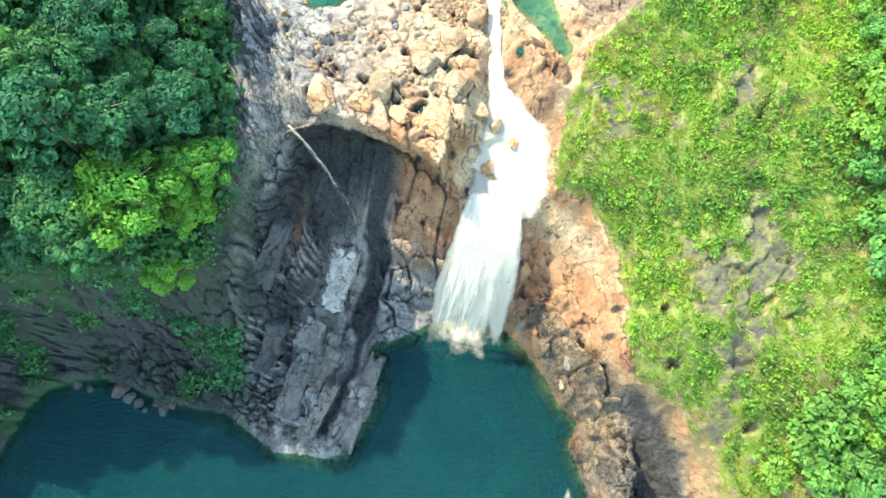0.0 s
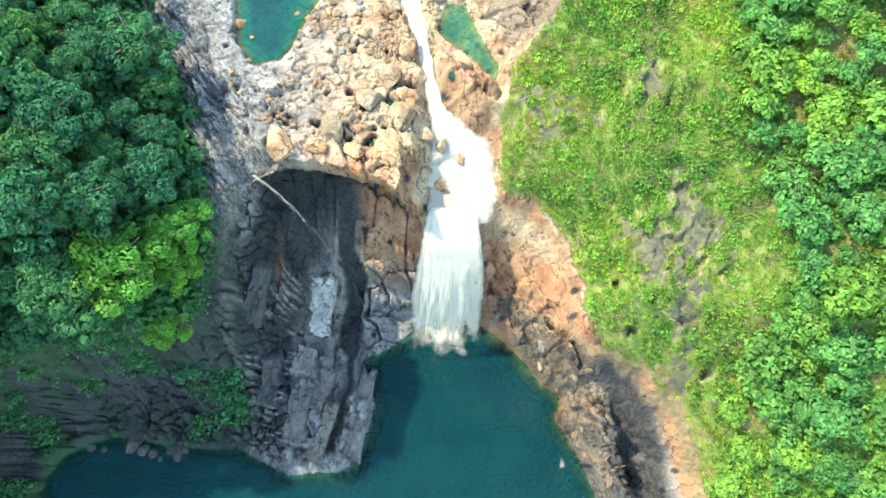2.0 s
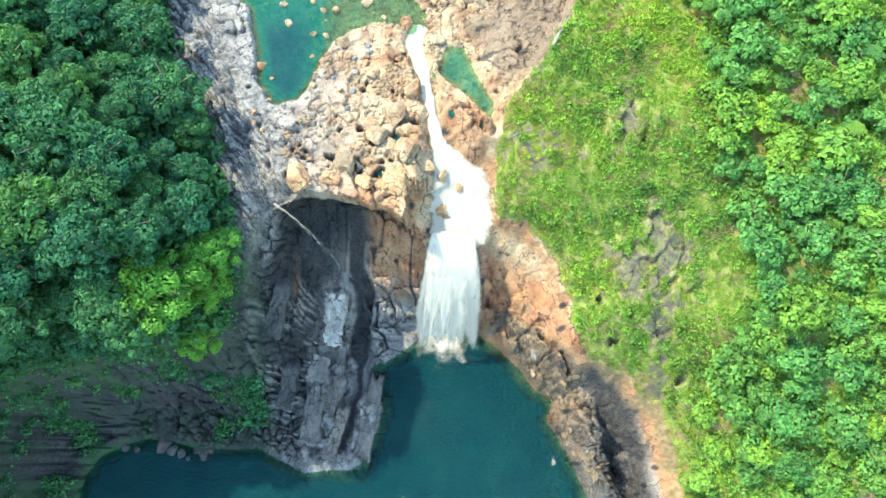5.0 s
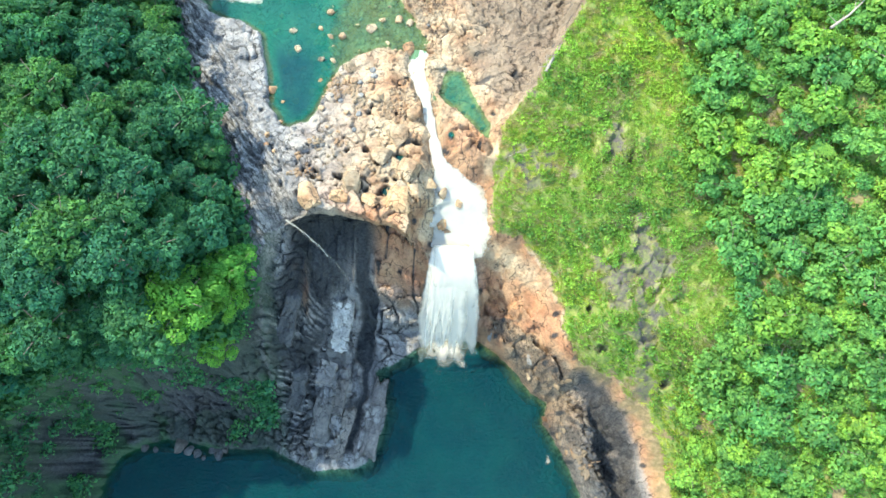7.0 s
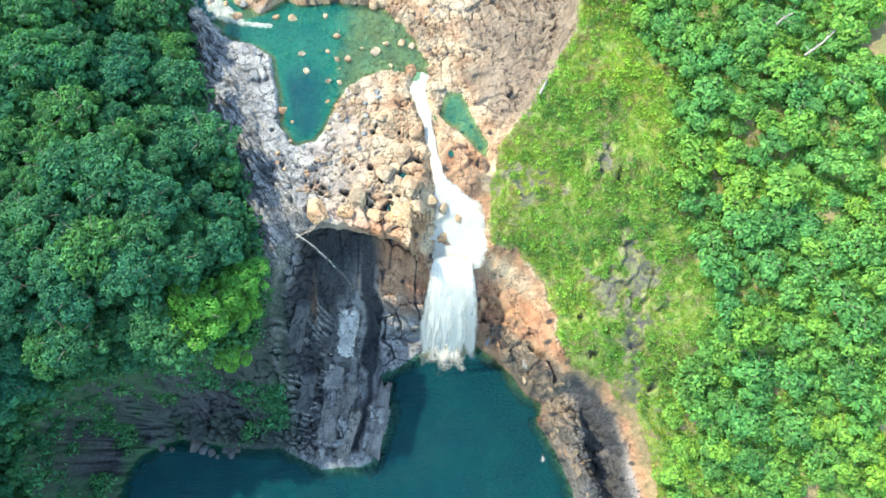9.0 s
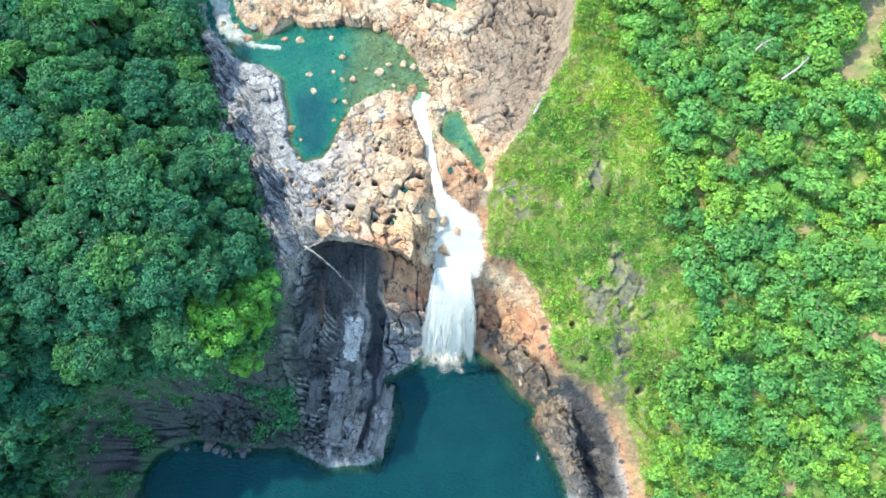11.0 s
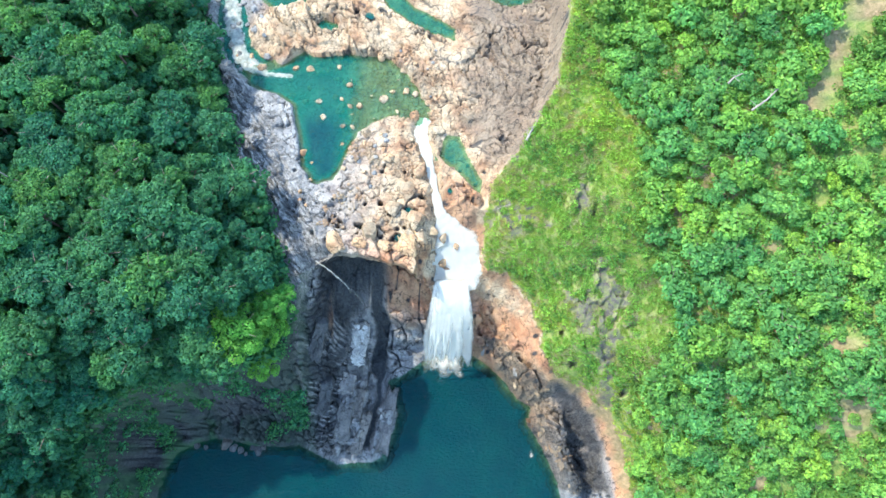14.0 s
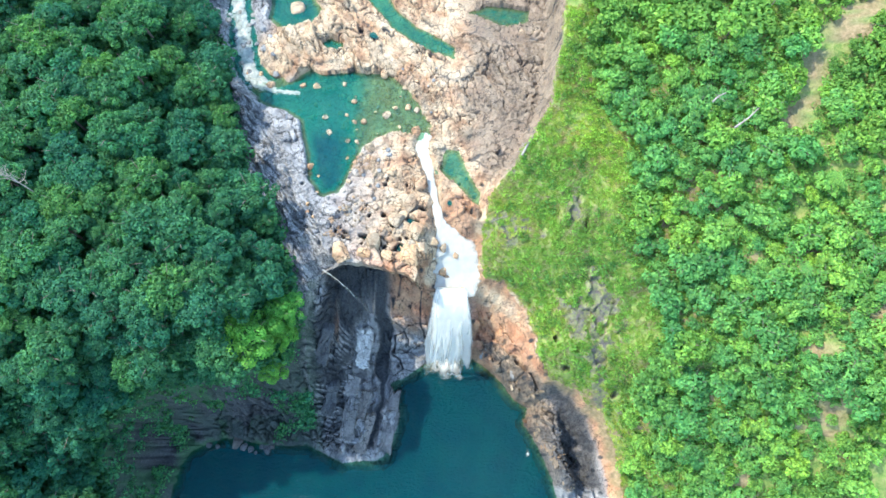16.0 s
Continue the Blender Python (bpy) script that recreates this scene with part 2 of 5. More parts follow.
def terrain(x, y):
    """Heights, and masks: green, warm, dark, gorge, pale."""
    wob = 1.6 * (fbm(x * 0.22, y * 0.22, 3) - 0.5) * 2
    wob2 = 1.6 * (fbm(x * 0.22 + 40, y * 0.22, 4) - 0.5) * 2
    xs, ys = x + wob, y + wob2
    dl, dr = signed(LEFT_HILL, xs, ys), signed(RIGHT_HILL, xs, ys)
    # the rock shelf: blocks with joints, worn lumps, pot holes
    north = ease(95, 150, y)
    shelf = 42.6 + 1.9 * north + 0.02 * np.maximum(0, -x - 20) + 1.2 * ease(0, 25, x) * ease(65, 85, y)
    blocks = facets(xs / 6.5, ys / 5.0, 5, 1.5, 1.5, 1.0, 0.06, True) + facets(xs / 3.4 + 3, ys / 2.6, 6, 0.5, 0.8, 0.12, 0.05, True)
    lumps = facets(xs / 1.3, ys / 1.1, 9, 0.4, 0.3, 0.2, 0.3)
    # leaves of rock along the left bank, running down towards the brink
    s = (xs * 0.62 - ys * 0.78), (xs * 0.78 + ys * 0.62)
    leaves = facets(s[0] / 8.5, s[1] / 3.0, 15, 1.5, 1.9, 1.1, .07, True) + facets(s[0] / 3.2, s[1] / 1.2, 19, 0.6, 0.8, 0.5, .1, True) + facets(s[0] / 1.6, s[1] / .7, 20, .22, .3, .2, .15)
    folds = facets(s[0] / 14 + .25 * fbm(x * .1, y * .1, 16), s[1] / 3.6, 17, 1.5, 1.5, .9, .08, True) + facets(s[0] / 4.5, s[1] / 1.4, 18, .5, .6, .4, .12, True)
    left_bank = 1 - ease(2, 18, dl + 6 * (fbm(x * .1, y * .1, 8) - .5))
    brink_block = 1 - ease(5, 24, edge_distance(GORGE[1:8], xs, ys))
    gravel = ease(.35, .6, fbm(x * .07 + 9, y * .07, 61)) * ease(64, 76, y) * (1 - ease(110, 122, y))
    shelf = shelf + left_bank * leaves + (1 - left_bank) * (blocks * (0.5 + 0.6 * brink_block) * (1 - .8 * ease(98, 110, y)) * (1 - .6 * gravel) + .9 * ease(98, 110, y) * folds + lumps * (.03 + .6 * gravel))
    shelf += 0.12 * (fbm(x * 1.7, y * 1.7, 22) - 0.5)
    p1, _, pown = cells(x / 3.4, y / 3.4, 25, 0.95)
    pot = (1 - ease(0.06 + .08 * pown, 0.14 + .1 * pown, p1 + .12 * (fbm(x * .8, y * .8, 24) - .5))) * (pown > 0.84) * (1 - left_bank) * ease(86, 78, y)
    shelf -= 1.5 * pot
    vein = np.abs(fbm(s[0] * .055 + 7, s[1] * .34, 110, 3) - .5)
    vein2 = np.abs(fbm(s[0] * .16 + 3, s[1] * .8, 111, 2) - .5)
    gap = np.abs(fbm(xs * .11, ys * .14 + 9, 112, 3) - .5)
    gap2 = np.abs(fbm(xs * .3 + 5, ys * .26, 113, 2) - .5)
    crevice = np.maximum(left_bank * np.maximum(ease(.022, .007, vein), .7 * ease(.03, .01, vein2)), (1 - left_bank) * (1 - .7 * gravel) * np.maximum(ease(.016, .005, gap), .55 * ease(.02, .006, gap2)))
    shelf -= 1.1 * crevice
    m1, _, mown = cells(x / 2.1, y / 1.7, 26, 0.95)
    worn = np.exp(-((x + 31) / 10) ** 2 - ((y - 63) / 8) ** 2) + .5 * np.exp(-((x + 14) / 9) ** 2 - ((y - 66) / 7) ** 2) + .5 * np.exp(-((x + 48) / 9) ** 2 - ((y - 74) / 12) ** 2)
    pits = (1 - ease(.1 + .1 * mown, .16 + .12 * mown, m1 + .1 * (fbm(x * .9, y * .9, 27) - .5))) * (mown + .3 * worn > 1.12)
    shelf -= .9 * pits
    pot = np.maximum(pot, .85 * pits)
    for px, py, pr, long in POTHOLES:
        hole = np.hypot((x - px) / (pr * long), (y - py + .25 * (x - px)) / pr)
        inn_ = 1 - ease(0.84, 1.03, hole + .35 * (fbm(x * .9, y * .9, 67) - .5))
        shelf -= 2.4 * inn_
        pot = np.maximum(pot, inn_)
    # ridge of bare rock above the upper pool
    ridge, _ = along([(-64, 120, 0), (-53, 128, 0), (-41, 133, 0), (-25, 127, 0), (-8, 118, 0), (0, 108, 0), (2, 98, 0)], xs, ys)
    shelf += 1.1 * (1 - ease(2, 9, ridge))
    orange = np.exp(-((xs - 3) / 5.5) ** 2 - ((ys - 66) / 9) ** 2)
    shelf += 1.6 * ease(.25, .6, orange) + 1.2 * ease(.2, .5, orange) * facets(s[0] / 5, s[1] / 2.6, 91, 1.4, 1.4, .9, .12, True)
    # hills
    el, er = np.maximum(0, -dl), np.maximum(0, -dr)
    left = 43.0 + 0.62 * np.minimum(el, 18) + 0.17 * np.maximum(0, np.minimum(el, 400) - 18) - 5 * ease(42, 22, y) * (1 - ease(0, 14, el))
    left -= np.minimum(26, .75 * np.maximum(0, 14 - y)) * ease(-70, -96, x)
    left += 3 * (fbm(x * 0.05, y * 0.05, 30) - 0.5) * ease(0, 12, el)
    right = 29.5 + 0.17 * np.minimum(x, 500) + 0.22 * np.clip(y, -60, 500) - 9.5 * np.exp(-er / 7.0) * ease(62, 40, y) - np.minimum(26, .5 * np.maximum(0, 28 - y))
    pit = np.zeros(x.shape)
    for px, py, pr, long in SLITS:
        pit = np.maximum(pit, 1 - ease(.6, 1.1, np.hypot((x - px) / pr, (y - py) / (pr * long))))
    right = right - 4.0 * pit
    right = np.maximum(right, 14) + 5.0 * (fbm(x * 0.06, y * 0.06, 33) - 0.5) * ease(0, 10, er) + 1.2 * (fbm(x * 0.3, y * 0.3, 36) - 0.5)
    shelf_r = shelf + ease(4, -1, dr) * (right - shelf) * ease(48, 55, y)
    top = np.where((dl < 0) | ((x < -40) & (y < 43)), left, np.where((dr < 0) | ((x > 12) & (y < 50.5)), right, shelf_r))
    spot0 = 0.30 * np.exp(-((x - 44) / 8) ** 2 - ((y - 36) / 16) ** 2) + 0.24 * np.exp(-((x - 36) / 4) ** 2 - ((y - 68) / 8) ** 2)
    top = top + (dr < -1) * ease(.05, .15, spot0) * facets(xs / 3.2, ys / 4.0, 93, 1.2, 1.5, .5, .12, True)
    # water courses and pools cut into the shelf
    for poly, level, deep in ((UPPER_POOL, UPPER_LEVEL, 2.4), (SIDE_POOL, SIDE_LEVEL, 1.8), (TOP_POOL, TOP_LEVEL, 2.2), (FAR_POOL, FAR_LEVEL, 1.6), (NOTCH_POOL, 43.6, 1.2), (HEAD_POOL, 44.2, 1.5)):
        d = signed(poly, x + .5 * wob, y + .5 * wob2)
        bed = level - np.minimum(deep * (1 - .55 * ease(-40, -26, x) * ease(30, 40, y)) + 1.6 * ease(100, 88, y) * ease(-31, -37, x), (1.1 if deep > 2 else .5) * -d) + 0.5 * (fbm(x * .5, y * .5, 41) - .5) + 0.5 * lumps
        rim = np.maximum(top, level + 0.12 + 0.1 * np.minimum(d, 6))
        top = np.where(d < 0, np.minimum(top, bed), np.where(d < 8, rim, top))
    for line, bank in ((STREAM, 1.3), (INFLOW, 0.7), (TRICKLE, 1.2)):
        d, (zc, hw) = along(line, xs, ys)
        cut = zc + bank * np.maximum(0, d - hw) + 0.5 * lumps * ease(0, 2, d)
        top = np.where(d < hw + 6, np.minimum(top, cut), top)
    # the gorge, between its brink and the lower pool
    dg, dp = signed(GORGE, xs, ys), signed(POOL, x + 0.4 * wob, y + 0.4 * wob2)
    inn = np.maximum(0, -dg)
    u = np.where(dp > 0, inn / np.maximum(inn + np.maximum(dp, 0), 0.01), 1)
    brink = np.interp(x, [-80, -60, -47, -42, -9, -4.5, 0, 6, 12, 30, 60], [38, 36, 38, 40, 41, 38, 31, 32, 33, 32, 33])
    brink = np.where(x > 8, brink + (right - brink) * ease(8, 14, x), brink)
    p = 2.1 + (0.62 - 2.1) * ease(-2, 9, x) + 0.6 * ease(-40, -60, x)
    steep = brink * (1 - u) ** p
    # on the right the beds strike down towards the pool; on the left slabs lean in long strips
    _, _, cown = cells(xs / 2.0, ys / 1.6, 47)
    r = (xs * 0.75 + ys * 0.66), (xs * 0.66 - ys * 0.75)
    q = (xs * 0.985 + ys * 0.17), (ys * 0.985 - xs * 0.17)
    rough_r = facets(r[0] / 3.4, r[1] / 6.0, 50, 3.6, 3.6, 1.0, .1, True) + facets(r[0] / 1.5, r[1] / 2.8, 51, 1.4, 1.8, .5, .12, True) + ease(.3, .6, u) * facets(r[0] / .9, r[1] / 2.0, 52, .7, .8, .3, .15, True)
    bench = ease(-24, -17, x)
    rough_l = (1 - bench) * (facets(q[0] / 5.0, q[1] / 15.0, 53, 3.2, 2.6, 1.4, .1, True) + facets(q[0] / 1.5, q[1] / 5.5, 54, 1.0, 1.2, .5, .12, True)) \
        + bench * facets(xs / 6.5, ys / 5.0, 44, 2.2, 2.8, 1.2, .1, True) + facets(xs / 2.2, ys / 1.9, 57, .5, .8, .3, .14, True)
    j1, j2, _ = cells(q[0] / 2.9, q[1] / 2.5, 94)
    k1, k2, _ = cells(xs / 8.5, ys / 4.8, 95)
    jointed = ease(-31, -35, x)
    joints = jointed * (1 - ease(.06, .16, j2 - j1)) + ease(-21, -17, x) * (1 - ease(.03, .08, k2 - k1)) * ease(0, -4, x)
    cleft, ladder, toe, lower_beds, courses = zone(CLEFT, xs, ys, .6), zone(LADDER, xs, ys, 1.5), zone(TOE, xs, ys, .5), zone(LOWER_BEDS, xs, ys, .5), zone(COURSES, xs, ys, 1)
    bar = np.abs(((q[1] + .35 * q[0] + 0.5 * (fbm(x * .25, y * .5, 66) - .5)) / 1.45) % 1 - .5)
    bar = ease(36, 31, y) * ease(.30, .16, bar) * ease(.42, .56, fbm(x * .16, y * .4, 67))
    cross = cells(q[0] / 3.2, q[1] / 6.5, 68)
    bedding = ease(.03, .09, cross[1] - cross[0])
    rough_l = rough_l - 1.3 * joints - 3.2 * cleft + .35 * bar * ladder + (1.6 + .8 * bedding) * np.maximum(lower_beds, toe) * (.4 + cross[2])
    right_side = ease(2, 12, x)
    tread = (steep + 0.25 * (x + 12) + 2.0 * (fbm(x * .15, y * .15, 63) - .5)) / 7.0
    frac = tread - np.floor(tread)
    stepped = steep + 7.0 * (0.75 * ease(0.62, 0.95, frac) + 0.25 * frac - frac)
    steep = steep + (stepped - steep) * ease(-22, -17, x) * ease(-1, -5, x) * ease(0, .12, u)
    rib, _ = along([(29.5, 23, 0), (34, 12.5, 0), (36.5, 1, 0), (39.5, -9, 0)], xs, ys)
    hollow, _ = along([(37, 17, 0), (43.5, 11, 0), (46.5, 2, 0), (51, -9, 0)], xs, ys)
    calm = (.2 + .95 * ease(.3, .6, u)) * (.55 + .45 * ease(3, 8, hollow))
    rough = rough_l + (calm * rough_r - rough_l) * right_side
    steep = steep + (4 + 4 * ease(16, 4, y)) * (1 - ease(0, 6.5, rib)) - 2.8 * (1 - ease(1.5, 9.5, hollow)) * ease(0, .3, u)
    wall = steep + rough * np.minimum(1, 2.5 * u * (1 - u) * 4) + 0.4 * (fbm(x * 1.2, y * 1.2, 55) - .5)
    wall = np.where(dp <= 0, -np.minimum(6, 0.2 + 0.9 * -dp) + 0.8 * (cown - .5), np.maximum(wall, 0.35 - 0.6 * (dp < .6)))
    z = np.where(dg < 0, wall, top)
    blend = (dg < 0) & (dg > -1.2)
    z = np.where(blend, np.minimum(np.maximum(top, wall), wall + (top - wall) * (1 + dg / 1.2)), z)
    gorge = (dg < -0.3) * 1.0
    green_r = (dr < 0) * ease(0.2, 0.5, fbm(x * 0.35, y * 0.35, 70) + 0.4 * ease(0, 3, er))
    spot = 0.38 * np.exp(-((x - 44) / 9) ** 2 - ((y - 37) / 15) ** 2) + 0.33 * np.exp(-((x - 36) / 4) ** 2 - ((y - 68) / 8) ** 2) + .26 * np.exp(-((x - 17) / 6) ** 2 - ((y - 63) / 9) ** 2) + .24 * np.exp(-((x - 48) / 5) ** 2 - ((y - 14) / 6) ** 2)
    patch = ease(0.62, 0.84, .6 * fbm(x * 0.26, y * 0.2, 73, 5) + .4 * fbm(x * .9, y * .8, 74) + spot - .3 * ease(58, 75, x))
    patch = np.maximum(patch, pit)
    green = np.maximum(green_r * (1 - patch), (dl < 0) * 1.0)
    ledge = ease(0.28, 0.42, fbm(x * .12, y * .12, 77) - .1 * u) * ease(-38, -46, x) * (dg < 0)
    green = np.maximum(green * (dg >= -1.5), ledge)
    mossy = right_side * (x > 31) * np.where(dg < 0, ease(.2, .06, u + .12 * (fbm(x * .4, y * .4, 78) - .5)), ease(4, 1, er)) * ease(.3, .45, fbm(x * .2, y * .2, 79)) * (y < 24)
    slip = edge_distance(LANDSLIP, xs, ys)
    bare = (dr < 0) * np.maximum(ease(3.8, 1.6, slip + 4 * (fbm(x * .3, y * .3, 69) - .5)), ease(.68, .74, fbm(x * .13 + 4, y * .13, 71)) * (x > 40))
    straw = np.maximum(mossy, bare)
    green = green * (1 - bare)
    green = np.maximum(green, (x < -45) * (y < 24) * ease(-5, -2, dg + 3 * (fbm(x * .3, y * .3, 76) - .5)))
    warm = ease(-44, -14, x + 10 * (fbm(x * .08, y * .08, 81) - .5)) * (dg > -4) * (1 - .1 * ease(96, 118, y)) + (dg <= -4) * right_side * ease(38, 26, x - .3 * y) 
    warm = np.maximum(warm, .9 * (1 - ease(4, 11, ridge)) * (dg > 0))
    warm = np.maximum(warm, (dg < -.5) * ease(-30, -18, x) * ease(.30, .12, u))
    rust = .75 * ease(.2, .5, orange) * (dg >= -.5)
    rust = np.maximum(rust, .8 * (dg > -3) * ease(5, 1, edge_distance(GORGE[3:8], xs, ys)) * ease(.4, .55, fbm(x * .2, y * .2, 92)))
    cream, red_face, shaded_red, strata_z, hollow_z = (zone(p_, xs, ys, w_) for p_, w_ in ((CREAM, 1), (RED_FACE, .6), (SHADED_RED, 1), (STRATA, 1), (HOLLOW, 1.5)))
    red_stain = zone(RED_STAIN, xs, ys, .7)
    inside_l = (dg < -1) * (1 - right_side)
    streak = ease(.46, .6, fbm(q[0] * .55, q[1] * .09, 83))
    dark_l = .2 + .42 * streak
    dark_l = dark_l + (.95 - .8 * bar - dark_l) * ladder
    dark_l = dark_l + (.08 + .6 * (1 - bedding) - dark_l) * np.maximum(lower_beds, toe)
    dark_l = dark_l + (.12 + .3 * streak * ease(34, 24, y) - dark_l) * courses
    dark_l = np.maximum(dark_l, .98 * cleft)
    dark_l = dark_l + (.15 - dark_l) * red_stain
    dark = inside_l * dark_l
    bed_line = cells(r[0] / 1.6, r[1] / 6.0, 59)
    # dark beds of the strata; over the hollow the rib's cast shadow is painted in
    dark = np.maximum(dark, (dg < -1) * right_side * (strata_z * np.where(bed_line[2] > .62, .35, .06) + .8 * hollow_z * ease(.3, .5, fbm(x * .2, y * .2, 84) + .15) + .35 * shaded_red + .35 * strata_z * ease(.10, .03, bed_line[1] - bed_line[0])) * (1 - .8 * straw))
    # pot holes and pits take the near-black colour
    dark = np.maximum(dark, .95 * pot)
    # the deep shade of the left cove, put into the colour of its walls
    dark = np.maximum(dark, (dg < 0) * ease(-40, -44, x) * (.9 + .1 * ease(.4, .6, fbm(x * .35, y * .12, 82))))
    # joints, and the shade under the overhanging brink painted in as near-black
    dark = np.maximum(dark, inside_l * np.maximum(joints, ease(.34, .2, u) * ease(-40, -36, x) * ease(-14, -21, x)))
    lc = cells(s[0] / 8.5, s[1] / 3.0, 15)
    leaf_joint = ease(.13, .04, lc[1] - lc[0]) * left_bank * (dg > 0)
    # joints of the leaves, and crevices whose inner shade is added as dark colour
    dark = np.maximum(dark, (dg > -.5) * (dl > 0) * np.maximum(.5 * leaf_joint, (.82 - .25 * left_bank) * crevice))
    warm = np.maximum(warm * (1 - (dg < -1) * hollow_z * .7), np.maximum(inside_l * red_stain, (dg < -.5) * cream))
    rust = np.where(dg < -.5, np.clip(right_side * (.85 + .4 * ease(.42, .6, fbm(x * .14, y * .14, 89)) + red_face + .9 * shaded_red - cream) * (1 - .8 * strata_z) + inside_l * (red_stain + .7 * courses * ease(33, 40, y) + .9 * ease(7, 2, edge_distance(GORGE[3:8], xs, ys)) * ease(-26, -20, x)), 0, 1), rust)
    warm = np.maximum(warm, inside_l * courses * ease(33, 41, y + 4 * (fbm(x * .3, y * .3, 80) - .5)))
    grey_bank = (dg > 0) * ease(-3, 9, x + 14 * (fbm(x * .12, y * .12, 86) - .5)) * ease(74, 84, y) * ease(.4, .55, fbm(x * .09, y * .09, 85) + .3) * ease(1.5, 4.5, edge_distance(SIDE_POOL, xs, ys, True))
    grey_bank = np.maximum(grey_bank, .5 * ease(-4, 14, x + 22 * (fbm(x * .1, y * .1, 98) - .5)) * (dg > 0) * ease(100, 116, y + 12 * (fbm(x * .08, y * .08, 88) - .5)) * ease(4, 14, dl))
    warm = np.maximum(warm, (dg > 0) * ease(109, 116, y + 5 * (fbm(x * .1, y * .1, 100) - .5)) * ease(-67, -60, x))
    # brown-grey strata; in the hollow this deepens the painted shadow
    low_rib = (dg < -.5) * right_side * np.maximum(.8 * strata_z, .9 * hollow_z) * (1 - straw)
    grey_bank = np.maximum(grey_bank, low_rib * (.75 + .4 * fbm(x * .3, y * .3, 96)))
    rust = rust * (1 - .8 * low_rib)
    green = green * (1 - .75 * (dg < -1) * (x < -42) * ease(.35, .55, fbm(x * .2, y * .2, 97)))
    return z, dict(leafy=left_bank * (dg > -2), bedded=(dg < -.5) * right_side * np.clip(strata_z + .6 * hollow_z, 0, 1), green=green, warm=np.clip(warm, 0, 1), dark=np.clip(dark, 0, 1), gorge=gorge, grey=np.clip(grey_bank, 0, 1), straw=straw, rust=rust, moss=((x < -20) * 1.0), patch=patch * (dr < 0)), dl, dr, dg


# ---- materials ----
def material(name):
    m = bpy.data.materials.new(name)
    m.use_nodes = True
    t = m.node_tree
    return m, t, t.nodes["Principled BSDF"], t.nodes["Material Output"]


def node(t, kind, **values):
    n = t.nodes.new("ShaderNode" + kind)
    for key, value in values.items():
        if key in n.inputs.keys():
            n.inputs[key].default_value = value
        elif key == "op":
            n.operation = value
    return n


def plug(t, source, target):
    t.links.new(source, target)


def noise_tex(t, scale, detail=5.0, rough=0.55, stretch=None):
    n = node(t, "TexNoise", Scale=scale, Detail=detail, Roughness=rough)
    geo = node(t, "NewGeometry")
    if stretch:
        mp = node(t, "Mapping", Scale=stretch)
        plug(t, geo.outputs["Position"], mp.inputs["Vector"])
        plug(t, mp.outputs[0], n.inputs["Vector"])
    else:
        plug(t, geo.outputs["Position"], n.inputs["Vector"])
    return n.outputs["Fac"]


def ramp(t, fac, stops):
    r = t.nodes.new("ShaderNodeValToRGB")
    r.color_ramp.elements[0].position, r.color_ramp.elements[0].color = stops[0][0], (*stops[0][1], 1)
    r.color_ramp.elements[1].position, r.color_ramp.elements[1].color = stops[-1][0], (*stops[-1][1], 1)
    for pos, col in stops[1:-1]:
        r.color_ramp.elements.new(pos).color = (*col, 1)
    plug(t, fac, r.inputs[0])
    return r.outputs[0]


def mix(t, fac, a, b, how="MIX"):
    n = t.nodes.new("ShaderNodeMix")
    n.data_type, n.blend_type = "RGBA", how
    for sock, v in ((n.inputs[0], fac), (n.inputs[6], a), (n.inputs[7], b)):
        if isinstance(v, (int, float)):
            sock.default_value = v
        elif isinstance(v, tuple):
            sock.default_value = (*v, 1)
        else:
            plug(t, v, sock)
    return n.outputs[2]


def math_node(t, op, a, b=0.0):
    n = t.nodes.new("ShaderNodeMath")
    n.operation = op
    for sock, v in ((n.inputs[0], a), (n.inputs[1], b)):
        if isinstance(v, (int, float)):
            sock.default_value = v
        else:
            plug(t, v, sock)
    return n.outputs[0]


def attribute(t, name):
    n = t.nodes.new("ShaderNodeAttribute")
    n.attribute_name = name
    return n.outputs["Fac"]


def attribute_colour(t, name):
    n = t.nodes.new("ShaderNodeCombineColor")
    for k in range(3):
        plug(t, attribute(t, name), n.inputs[k])
    return n.outputs[0]


def bump(t, bsdf, fac, strength, distance):
    b = node(t, "Bump", Strength=strength, Distance=distance)
    plug(t, fac, b.inputs["Height"])
    plug(t, b.outputs[0], bsdf.inputs["Normal"])


def fissures(t, scale, width, stretch=(1, 1, 1), strike=0.0, detail=3.0):
    """Thin wandering cracks that open and close: 0 in the crack, 1 on the rock."""
    geo = node(t, "NewGeometry")
    turned = node(t, "Mapping", Rotation=(0, 0, radians(strike)))
    plug(t, geo.outputs["Position"], turned.inputs["Vector"])
    mp = node(t, "Mapping", Scale=stretch)
    plug(t, turned.outputs[0], mp.inputs["Vector"])
    n = node(t, "TexNoise", Scale=scale, Detail=detail, Roughness=0.6)
    plug(t, mp.outputs[0], n.inputs["Vector"])
    off = math_node(t, "ABSOLUTE", math_node(t, "SUBTRACT", n.outputs["Fac"], 0.5))
    return ramp(t, off, [(0.0, (0, 0, 0)), (width, (1, 1, 1))])


